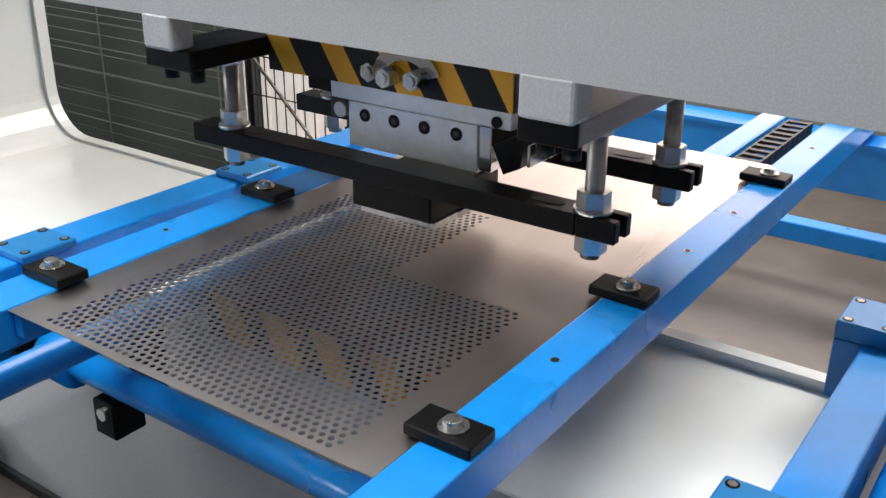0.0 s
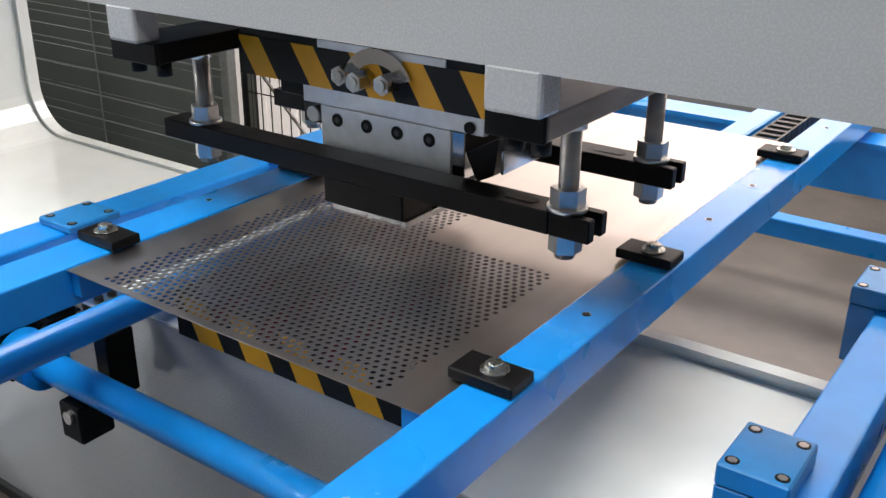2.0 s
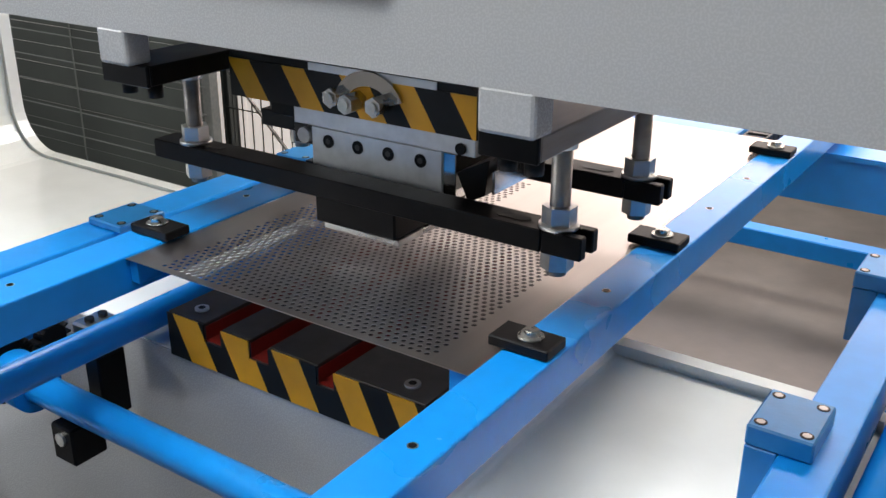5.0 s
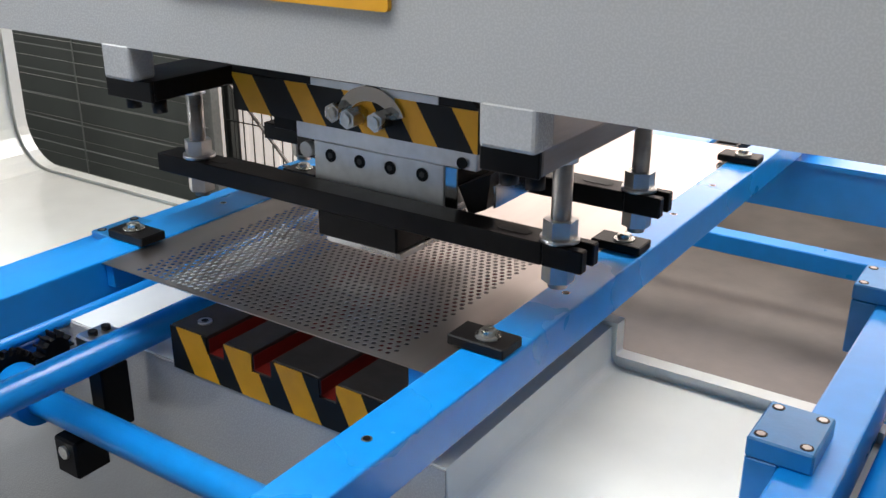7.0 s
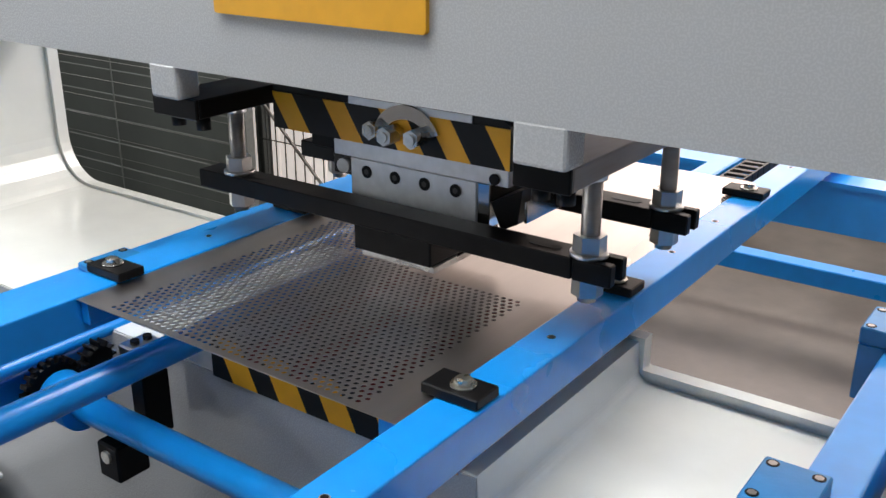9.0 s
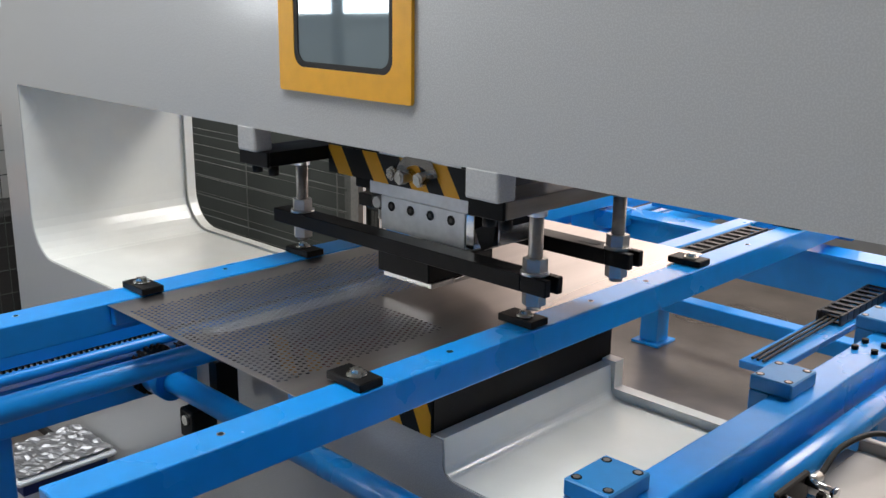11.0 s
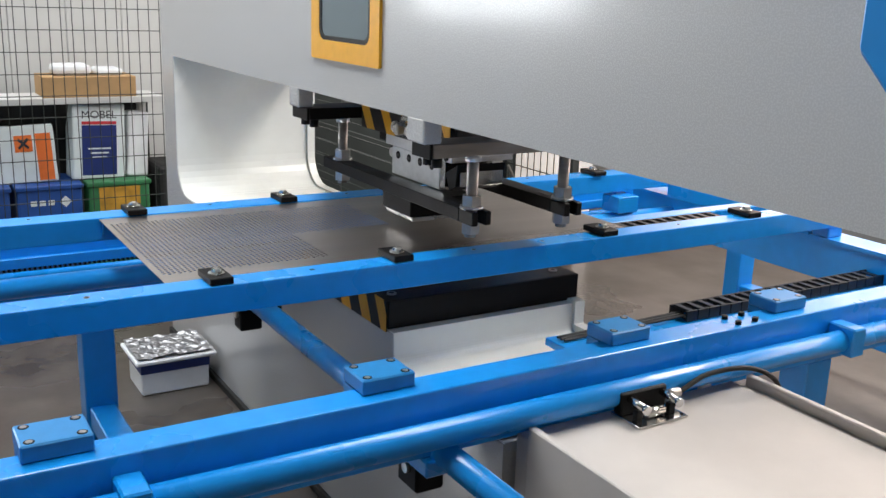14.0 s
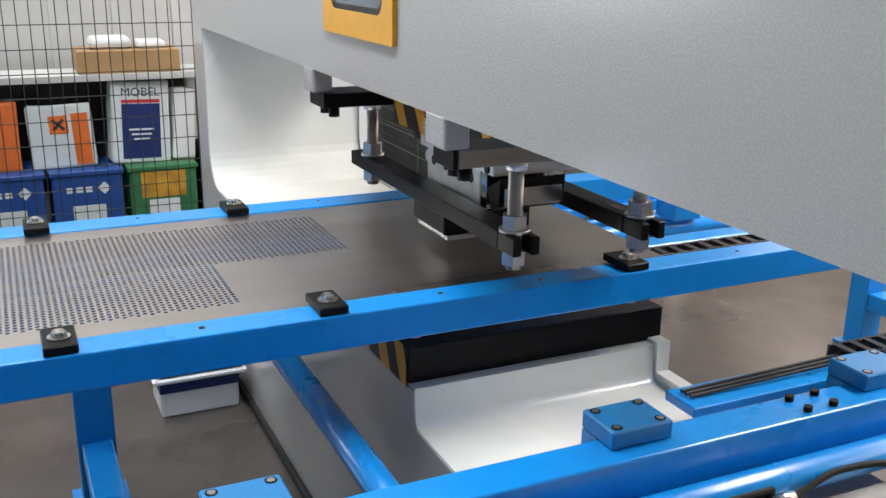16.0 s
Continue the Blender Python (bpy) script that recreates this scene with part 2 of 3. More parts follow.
# high window beyond the fence
win2 = thing("window_2", "high frosted daylight window in the workshop wall", "window", kind="structure")
part("pane", box(X0 + 0.004, X0 + 0.03, -4.9, -3.2, 1.4, 3.3), WINDOW_GLOW, win2)
part("window_frame", ring_x(X0 + 0.004, X0 + 0.06, -4.96, -3.14, 1.34, 3.36, 0.06), STEEL, win2)
# unseen glowing roof panels, added above the overhead lamps
for x, y in ((-1.9, -1.45), (0.5, -1.1), (0.8, 3.2)):
    tagged(part("skylight", box(x - 1.2, x + 1.2, y - 0.7, y + 0.7, H - 0.03, H - 0.004), LAMP), "unseen glowing roof panel, added to go with the overhead lamps", "skylight", kind="structure")

# ---------------------------------------------------------------- punching machine: the C-shaped frame
press = thing("punch_press", "large light grey C-frame punching press with hammered paint", "machine")
NY, FY, RY = -0.168, 0.415, 0.45       # near face, far edge of the web, outer face of the far plate
THX, THZ, ARMZ, STEPX, STEPZ = -1.64, 0.735, 1.30, 0.29, 0.672


def throat_profile(top, bottom, end, step, stepz, x_back, x_front, r, rs):
    pts = [(x_back, FLOOR), (x_front, FLOOR), (x_front, stepz)]
    for k in range(7):
        a = radians(270 - 90 * k / 6)
        pts.append((step + rs + rs * math.cos(a), stepz + rs + rs * math.sin(a)))
    pts += [(step, bottom)]
    for k in range(9):
        a = radians(270 - 90 * k / 8)
        pts.append((end + r + r * math.cos(a), bottom + r + r * math.sin(a)))
    return pts + [(end, top), (1.88, top), (1.88, 2.35), (x_back, 2.35)]


body = part("frame_body", prism(throat_profile(ARMZ, THZ, THX, STEPX, STEPZ - 0.02, -1.80, 0.80, 0.14, 0.03), "y", NY, FY), GREY, press)
part("far_plate", prism(throat_profile(ARMZ - 0.0, THZ + 0.012, THX + 0.015, STEPX + 0.012, STEPZ + 0.006, -1.80, 0.80, 0.13, 0.004), "y", FY + 0.001, RY), CREAM, press, "off-white far side plate with a proud rim")


def throat_skin():
    """Off-white lining of the throat and of the lower arm's top."""
    pts = throat_profile(ARMZ, THZ, THX, STEPX, STEPZ - 0.02, -1.80, 0.80, 0.14, 0.03)[2:-3]
    bm = bmesh.new()
    up = []
    for i, (x, z) in enumerate(pts):
        a, b = pts[max(i - 1, 0)], pts[min(i + 1, len(pts) - 1)]
        nx, nz = (b[1] - a[1]), -(b[0] - a[0])
        d = math.hypot(nx, nz)
        up.append((x + 0.004 * nx / d, z + 0.004 * nz / d))
    rows = [[bm.verts.new((x, y, z)) for x, z in (up if s else pts)] for y in (NY + 0.003, FY - 0.001) for s in (0, 1)]
    n = len(pts)
    for i in range(n - 1):
        for p, q in ((0, 1), (1, 3), (3, 2), (2, 0)):
            bm.faces.new((rows[p][i], rows[p][i + 1], rows[q][i + 1], rows[q][i]))
    bmesh.ops.recalc_face_normals(bm, faces=bm.faces[:])
    for f in bm.faces:
        f.smooth = False
    return bm


part("throat_lining", throat_skin(), CREAM, press, "glossy off-white throat with rounded corners")
part("base_seal", box(-1.80, 0.80, NY - 0.016, NY - 0.0006, FLOOR, FLOOR + 0.028, 0.002), RUBBER, press, "black strip along the foot of the press")
part("sticker", box(-1.75, -1.70, NY - 0.0012, NY - 0.0004, 1.54, 1.70), PAPER, press, "pale paper sticker")
# feet of the arm
for x0, x1 in ((-0.398, -0.328), (0.337, 0.42)):
    part("arm_foot", box(x0, x1, NY - 0.001, -0.118, 1.243, 1.305, 0.006, 2), GREY, press)
# cross brackets that carry the studs
for x0, x1, mat, lab in ((-0.425, -0.31, BLACK, "black steel bracket bar under the arm"), (0.325, 0.415, BRUSHED, "scuffed bare steel bracket bar under the arm")):
    br = part("stud_bracket", box(x0, x1, -0.138, 0.40, 1.208, 1.242, 0.002), mat, press, lab)
    part("end_plate", box(x0 + 0.0005, x1 - 0.0005, -0.147, -0.1385, 1.206, 1.2425, 0.002), BLACK, br, "black end plate")
    for sx in (x0 + 0.028, x1 - 0.022):
        part("socket_screw", rod((sx, -0.115, 1.184), (sx, -0.115, 1.2078), 0.0135, 14), BLACK, br)


def slotted_bar():
    """Clamping bar with an open fork at its right end and an oblong hole."""
    bm = box(-0.46, 0.36, -0.028, 0.028, 1.036, 1.071, 0.002)
    return merge(bm, box(0.3605, 0.425, -0.028, -0.0105, 1.036, 1.071, 0.002), box(0.3605, 0.425, 0.0105, 0.028, 1.036, 1.071, 0.002),
                 box(0.36, 0.385, -0.0105, 0.0105, 1.0365, 1.0705))


for y in (0.0, 0.284):
    bar = part("stripper_bar", slotted_bar(), BLACK, press, "black slotted steel bar hung on threaded studs", m=pose(0, y, 0))
    slot = prism([(0.30 + 0.028 * math.copysign(1, math.cos(a)) * 0.6 + 0.011 * math.cos(a), 0.011 * math.sin(a)) for a in [radians(15 + 30 * i) for i in range(12)]], "z", 1.0713, 1.0719)
    part("slot", slot, RUBBER, bar)
    slot = prism([(-0.33 + 0.028 * math.copysign(1, math.cos(a)) * 0.6 + 0.011 * math.cos(a), 0.011 * math.sin(a)) for a in [radians(15 + 30 * i) for i in range(12)]], "z", 1.0713, 1.0719)
    part("slot", slot, RUBBER, bar)
    for x in (-0.375, 0.375):
        st = part("threaded_stud", rod((x, y, 0.998), (x, y, 1.225), 0.0148, 18), BRUSHED, press, "grey threaded steel stud")
        part("nut", hexa(1.0776, 1.104, 0.0255, x, y), STEEL, st)
        part("washer", rod((x, y, 1.0712), (x, y, 1.0775), 0.0295, 24), STEEL, st)
        part("collar", rod((x, y, 1.19), (x, y, 1.2075), 0.021, 16), STEEL, st)
        part("nut", hexa(1.008, 1.0355, 0.0245, x, y), STEEL, st)

# die bed on the lower arm
die = thing("die_bed", "dark steel die bed with black and yellow striped front", "machine bed")
DX0, DX1, DY0, DY1, DZ0, DZ1 = -0.298, 0.258, -0.1665, 0.45, 0.7395, 0.816
GROOVES = [(-0.207, -0.166), (-0.100, -0.056), (0.048, 0.084)]
GZ = DZ1 - 0.034          # floor of the T-slots
part("bed_plate", box(DX0, DX1, DY0, DY1, DZ0, GZ, 0.001), DARK, die)
cuts = [DX0] + [v for g in GROOVES for v in g] + [DX1]
for i in range(0, len(cuts), 2):
    part("bed_block", box(cuts[i], cuts[i + 1], DY0, DY1, GZ + 0.0002, DZ1, 0.0015), DARK, die)
for g0, g1 in GROOVES:
    part("groove_floor", box(g0 + 0.001, g1 - 0.001, DY0 + 0.001, DY1 - 0.002, GZ + 0.0003, GZ + 0.0023), RED, die, "red painted slot floor")
    for w0, w1 in ((g0 + 0.0004, g0 + 0.0018), (g1 - 0.0018, g1 - 0.0004)):
        part("groove_wall", box(w0, w1, DY0 + 0.001, DY1 - 0.002, GZ + 0.0025, DZ1 - 0.006), RED, die, "red painted slot wall")
for bx in (-0.252, 0.208):
    for yy in (-0.13, 0.4):
        s = part("bed_bolt", rod((bx, yy, DZ1 - 0.001), (bx, yy, DZ1 + 0.004), 0.013, 14), STEEL, die)
        part("socket", hexa(DZ1 + 0.0041, DZ1 + 0.0045, 0.007, bx, yy), BLACK, s)


def stripes(tops, slope, top, x0, x1, z0, z1, y, parent, depth=0.002):
    """Yellow bands, given by their spans at the height top, and the black between them, cut to a face that looks along -y."""
    marks = [x0 - 0.2] + [v for t in tops for v in t] + [x1]
    for i in range(len(marks) - 1):
        a, b = marks[i], marks[i + 1]
        quad = [(a + slope * (top - z1), z1), (b + slope * (top - z1), z1), (b + slope * (top - z0), z0), (a + slope * (top - z0), z0)]
        if i == len(marks) - 2:
            quad = [quad[0], (x1, z1), (x1, z0), quad[3]]
        pts = clip(clip(quad, 0, x0, 1), 0, x1, -1)
        if len(pts) >= 3:
            part("stripe", prism(pts, "y", y - depth, y), YELLOW if i % 2 else STRIPE_BLACK, parent)


def clip(pts, axis, v, sign):
    out = []
    for i in range(len(pts)):
        a, b = pts[i], pts[(i + 1) % len(pts)]
        ia, ib = (a[axis] - v) * sign >= 0, (b[axis] - v) * sign >= 0
        if ia:
            out.append(a)
        if ia != ib:
            t = (v - a[axis]) / (b[axis] - a[axis])
            out.append((a[0] + t * (b[0] - a[0]), a[1] + t * (b[1] - a[1])))
    return out


BANDS = [(-0.283, -0.220), (-0.166, -0.100), (-0.048, 0.012), (0.078, 0.134), (0.189, 0.240)]
for i in range(len(cuts) - 1):
    stripes(BANDS, 0.46, DZ1, cuts[i], cuts[i + 1], 0.731, GZ if i % 2 else DZ1 - 0.001, NY - 0.0008, die)
part("side_plate", box(DX1 + 0.0005, DX1 + 0.005, DY0, DY1, DZ0 + 0.001, DZ1 - 0.001), BLACK, die, "black side plate")

# ---------------------------------------------------------------- ram: moves up and down
ram = thing("punch_ram", "steel punch holder with striped warning plate and bolts", "machine tool")
RB = 0.045      # front of the ram
# holder is built in its low position
part("punch_holder", box(-0.132, 0.141, RB, 0.225, 1.05, 1.1315, 0.002), ALU, ram, "milled light steel punch holder")
part("holder_side", box(0.1415, 0.1655, RB + 0.002, 0.2, 1.055, 1.131, 0.0015), POLISHED, ram, "polished side block")
part("angled_stop", prism([(0.166, 1.101), (0.227, 1.1315), (0.2195, 1.072), (0.188, 1.056)], "y", RB + 0.003, 0.2, 0.001), BLACK, ram, "black angled stop block")
part("stop_edge", box(0.2275, 0.2325, RB + 0.01, 0.19, 1.074, 1.112, 0.001), POLISHED, ram, "bright steel edge strip")
part("side_screw", rod((0.178, RB - 0.006, 1.143), (0.178, RB - 0.0022, 1.143), 0.0095, 12), BLACK, ram)
part("rear_block", box(-0.20, -0.1325, RB + 0.03, 0.15, 1.085, 1.131, 0.002), DARK, ram)
part("rear_knob", rod((-0.165, RB + 0.0295, 1.105), (-0.165, RB + 0.015, 1.105), 0.014, 12), STEEL, ram)
part("side_stop", box(-0.235, -0.1695, RB + 0.01, 0.12, 1.135, 1.16, 0.002), BLACK, ram)
part("upper_holder", box(-0.169, 0.204, RB - 0.002, 0.24, 1.132, 1.1635, 0.0015), ALU, ram)
part("ram_body", box(-0.27, 0.205, RB + 0.01, 0.25, 1.164, 1.33, 0.004), DARK, ram)
plate = part("warning_plate", prism([(-0.304, 1.1645), (0.215, 1.1645), (0.215, 1.222), (0.211, 1.235), (0.2, 1.245), (-0.304, 1.245)], "y", RB - 0.014, RB - 0.003), STRIPE_BLACK, ram, "black and yellow striped warning plate")
stripes([(-0.301, -0.248), (-0.173, -0.122), (-0.045, 0.010), (0.058, 0.105), (0.172, 0.26)], 0.62, 1.222, -0.303, 0.214, 1.165, 1.232, RB - 0.0145, plate)
part("top_strip", box(-0.118, 0.141, RB - 0.0165, RB - 0.0145, 1.2325, 1.2449), ALU, plate, "bare steel strip")
arc = [radians(18 + 150 * k / 28) for k in range(29)]
rim = [(0.012 + 0.070 * math.cos(v), 1.186 + 0.060 * math.sin(v)) for v in arc] + [(0.012 + 0.046 * math.cos(v), 1.186 + 0.036 * math.sin(v)) for v in reversed(arc)]
part("shaft_flange", prism(rim, "y", RB - 0.0225, RB - 0.0168), POLISHED, ram, "bright worn rim of a round flange")
for x, z, out in ((-0.054, 1.197, 0.04), (-0.010, 1.196, 0.056), (0.039, 1.196, 0.046)):
    s = part("flange_bolt", rod((x, RB - out, z), (x, RB - 0.017, z), 0.0165, 6), ZINC, ram, "zinc plated bolt")
    part("bolt_boss", rod((x, RB - out - 0.004, z), (x, RB - out - 0.0002, z), 0.0095, 14), ZINC, s)
for x in (-0.094, -0.03, 0.034, 0.099):
    s = part("socket_screw", rod((x, RB - 0.0012, 1.109), (x, RB + 0.001, 1.109), 0.0115, 16), BLACK, ram)
    part("socket", rod((x, RB - 0.002, 1.109), (x, RB - 0.0014, 1.109), 0.0055, 6), DARK, s)
# stripper box under the bars stays still
guide = part("stripper_box", box(-0.08, 0.088, -0.012, 0.2, 0.985, 1.0345, 0.003), BLACK, press, "black stripper block above the sheet")
part("stripper_plate", box(-0.066, 0.092, -0.006, 0.19, 0.974, 0.9848, 0.001), STEEL, guide, "bright steel stripper plate")

# yellow framed window in the arm
hatch = thing("inspection_window", "yellow framed inspection window with rounded dark gasket", "window")
WX0, WX1, WZ0, WZ1 = -0.210, 0.203, 1.400, 1.865


def ring(x0, x1, z0, z1, w, r, y0, y1, n=6):
    def rr(a0, a1, b0, b1, rad):
        pts = []
        for cx, cz, s in ((a1 - rad, b0 + rad, -90), (a1 - rad, b1 - rad, 0), (a0 + rad, b1 - rad, 90), (a0 + rad, b0 + rad, 180)):
            for k in range(n + 1):
                a = radians(s + 90 * k / n)
                pts.append((cx + rad * math.cos(a), cz + rad * math.sin(a)))
        return pts
    o, i = rr(x0, x1, z0, z1, 0.006), rr(x0 + w, x1 - w, z0 + w, z1 - w, r)
    bm = bmesh.new()
    V = [[bm.verts.new((x, y, z)) for x, z in p] for p in (o, i) for y in (y0, y1)]
    m = len(o)
    for k in range(m):
        j = (k + 1) % m
        for p, q in ((0, 1), (1, 3), (3, 2), (2, 0)):
            bm.faces.new((V[p][k], V[p][j], V[q][j], V[q][k]))
    bmesh.ops.recalc_face_normals(bm, faces=bm.faces[:])
    return bm


part("window_frame", ring(WX0, WX1, WZ0, WZ1, 0.052, 0.03, NY - 0.009, NY - 0.0005), YELLOW, hatch, "bright yellow painted frame")
part("gasket", ring(WX0 + 0.05, WX1 - 0.05, WZ0 + 0.05, WZ1 - 0.05, 0.014, 0.025, NY - 0.0075, NY - 0.001), RUBBER, hatch)
part("pane", box(WX0 + 0.06, WX1 - 0.06, NY - 0.005, NY - 0.002, WZ0 + 0.06, WZ1 - 0.06), GLASS, hatch)
hinge = part("latch", rod((0.228, NY - 0.024, 1.66), (0.228, NY, 1.66), 0.017, 14), ZINC, hatch, "round chrome latch knob")
part("latch_tongue", box(0.18, 0.228, NY - 0.024, NY - 0.0145, 1.65, 1.67, 0.002), ZINC, hinge)

jb = thing("junction_box", "blue enamel junction box on the press arm", "box")
part("box_body", prism([(1.81, 1.552), (1.855, 1.505), (2.02, 1.505), (2.02, 1.95), (1.81, 1.95)], "y", -0.55, NY - 0.0005, 0.004), BLUE, jb)

# ---------------------------------------------------------------- gantry: runs along y; built for a clamp at the origin
gantry = thing("sheet_gantry", "blue painted steel gantry with bolted guide blocks", "machine carriage")


def guide_block(x, y, top, sx, sy, low, parent):
    b = part("guide_block", box(-sx / 2, sx / 2, -sy / 2, sy / 2, low, top, 0.003, 1), BLUE_DARK, parent, "blue guide block with four socket screws", m=pose(x, y, 0))
    for i in (-1, 1):
        for j in (-1, 1):
            s = part("socket_screw", rod((i * sx * 0.34, j * sy * 0.36, top - 0.001), (i * sx * 0.34, j * sy * 0.36, top + 0.0006), 0.0095, 14), BLACK, b)
            part("screw_head", rod((i * sx * 0.34, j * sy * 0.36, top + 0.0007), (i * sx * 0.34, j * sy * 0.36, top + 0.0014), 0.0066, 6), BRUSHED, s)
    return b


GY0, GY1 = -0.62, 2.55
part("beam", box(0.720, 0.800, GY0, GY1, 0.722, 0.812, 0.004, 2), BLUE, gantry, "long blue box-section beam")
part("beam", box(-0.745, -0.64, GY0, GY1, 0.75, 0.835, 0.006, 2), BLUE, gantry, "long blue box-section beam")
for y in (-0.42, 0.205, 0.84, 1.39):
    guide_block(0.72, y, 0.845, 0.092, 0.118, 0.8125, gantry)
    part("block_side", box(0.6745, 0.7195, y - 0.0585, y + 0.0585, 0.701, 0.812, 0.002), BLUE_DARK, gantry)
for y in (-0.42, 0.19, 0.76, 1.39):
    guide_block(-0.672, y, 0.852, 0.105, 0.118, 0.8355, gantry)
for y in (1.18, 1.24):
    for x in (0.735, 0.78):
        part("socket_screw", rod((x, y, 0.812), (x, y, 0.822), 0.008, 10), BLACK, gantry)
# guide tube on the outer side
part("guide_shaft", rod((0.842, GY0, 0.736), (0.842, GY1, 0.736), 0.0285, 28), BLUE, gantry, "thick glossy blue guide tube")
for y in (-0.32, 1.53):
    part("shaft_clamp", box(0.8005, 0.882, y - 0.025, y + 0.025, 0.70, 0.778, 0.004), BLUE, gantry)
part("cross_beam", box(0.36, 0.7195, -0.63, -0.53, 0.75, 0.83, 0.004), BLUE, gantry, "blue cross beam")
for y in (1.80, 2.35):
    part("shaft_block", box(-0.43, -0.335, y - 0.05, y + 0.05, 0.806, 0.868, 0.003), BLUE, gantry, "square blue shaft block")
part("rack", box(-0.639, -0.62, GY0 + 0.12, GY1 - 0.2, 0.76, 0.79, 0.001), BLUE, gantry, "blue rack bar with black teeth")
for i in range(120):
    if i == 0:
        tooth = part("rack_tooth", box(-0.638, -0.621, -0.0035, 0.0035, 0.751, 0.7598), BLACK, gantry, m=pose(0, GY0 + 0.13, 0))
    else:
        again(tooth, pose(0, GY0 + 0.13 + i * 0.0142, 0), gantry)

# ---------------------------------------------------------------- carriage: rails and clamps; runs along x and y
car = thing("sheet_carriage", "bright blue sheet carriage with rails and clamps", "machine carriage")
CY0, CY1, RT = -0.55, 2.12, 0.947
part("rail", box(-0.03, 0.0425, CY0, CY1, 0.881, RT, 0.003, 2), BLUE, car, "bright blue clamping rail")
part("rail", box(-0.795, -0.705, CY0, CY1, 0.881, RT, 0.003, 2), BLUE, car, "bright blue clamping rail")
part("ledge", box(-0.066, -0.0305, -0.10, 1.22, 0.90, 0.9405, 0.001), BLUE, car)
part("ledge", box(-0.7045, -0.685, -0.10, 1.22, 0.90, 0.9405, 0.001), BLUE, car)
part("cross_member", box(-0.7045, -0.0305, CY1 - 0.08, CY1 - 0.01, 0.84, 0.895, 0.003), BLUE, car)
part("inner_bar", box(-0.205, -0.145, 1.25, CY1, 0.885, 0.93, 0.004), BLUE, car, "blue bar beside the cable chain")
part("end_bracket", box(-0.025, 0.04, CY1 - 0.07, CY1, 0.846, 0.8805, 0.003), BLUE, car)


def clamp(x, y, flip):
    c = part("clamp", box(-0.052, 0.04, -0.027, 0.027, 0.0, 0.016, 0.002), BLACK, car, "black clamp pad with zinc bolt", m=pose(x, y, RT + 0.001, 0, 0, 180 if flip else 0))
    part("washer", rod((0, 0, 0.0161), (0, 0, 0.019), 0.0185, 20), ZINC, c)
    part("bolt", merge(hexa(0.019, 0.0265, 0.0125), rod((0, 0, 0.0265), (0, 0, 0.028), 0.0095, 12)), ZINC, c)
    return c


for y in (0.0, 0.457, 1.112, 1.69):
    clamp(0.0, y, False)
    clamp(-0.748, y, True)
for y in (-0.28, 0.228, 0.68, 0.9, 1.4):
    for x in (0.005, -0.76):
        part("bolt_hole", rod((x, y, RT + 0.0003), (x, y, RT + 0.0009), 0.005, 12), BLACK, car)
        part("hole_rim", rod((x, y, RT + 0.0001), (x, y, RT + 0.0003), 0.007, 12), STEEL, car)

# ---------------------------------------------------------------- perforated sheet
SX0, SX1, SY0, SY1, ST = -0.706, -0.0318, -0.106, 1.232, 0.0015
PX, PY, HR = 0.0137, 0.0119, 0.0045


def perforated():
    vs, fs = [], []

    def quad(x0, x1, y0, y1):
        if x1 - x0 < 1e-5 or y1 - y0 < 1e-5:
            return
        n = len(vs)
        for z in (0, ST):
            vs.extend([(x0, y0, z), (x1, y0, z), (x1, y1, z), (x0, y1, z)])
        fs.append((n + 4, n + 5, n + 6, n + 7))
        fs.append((n + 3, n + 2, n + 1, n))

    def cell(cx, cy):
        n = len(vs)
        hx, hy = PX / 2, PY / 2
        rim = [(hx, 0), (hx, hy), (0, hy), (-hx, hy), (-hx, 0), (-hx, -hy), (0, -hy), (hx, -hy)]
        for z in (0, ST):
            vs.extend([(cx + a, cy + b, z) for a, b in rim])
            vs.extend([(cx + HR * math.cos(radians(45 * k)), cy + HR * math.sin(radians(45 * k)), z) for k in range(8)])
        for k in range(8):
            j = (k + 1) % 8
            fs.append((n + 16 + k, n + 16 + j, n + 24 + j, n + 24 + k))
            fs.append((n + 8 + k, n + 8 + j, n + j, n + k))
            fs.append((n + 24 + k, n + 24 + j, n + 8 + j, n + 8 + k))

    y0 = SY0 + 0.012
    quad(SX0, SX1, SY0, y0)
    full, strip = 35, 25
    for r in range(full + strip):
        cols = 39 if r < full else 21
        xs = -0.637 + (PX / 2 if r % 2 else 0)
        a, b = y0 + r * PY, y0 + (r + 1) * PY
        for c in range(cols):
            cell(xs + PX * (c + 0.5), (a + b) / 2)
        quad(SX0, xs, a, b)
        quad(xs + PX * cols, SX1, a, b)
    quad(SX0, SX1, y0 + (full + strip) * PY, SY1)
    n = len(vs)
    for (xa, ya), (xb, yb) in (((SX0, SY0), (SX1, SY0)), ((SX1, SY0), (SX1, SY1)), ((SX1, SY1), (SX0, SY1)), ((SX0, SY1), (SX0, SY0))):
        n = len(vs)
        vs.extend([(xa, ya, 0), (xb, yb, 0), (xb, yb, ST), (xa, ya, ST)])
        fs.append((n, n + 1, n + 2, n + 3))
    me = bpy.data.meshes.new("perforated_sheet")
    me.from_pydata(vs, [], fs)
    bm = bmesh.new()
    bm.from_mesh(me)
    bmesh.ops.remove_doubles(bm, verts=bm.verts[:], dist=1e-5)
    bm.to_mesh(me)
    bm.free()
    me.materials.append(SHEET)
    return me


sheet = tagged(new("perforated_sheet", perforated()), "bare steel sheet, half perforated with staggered round holes", "metal sheet")
SHEET_Z = 0.9425

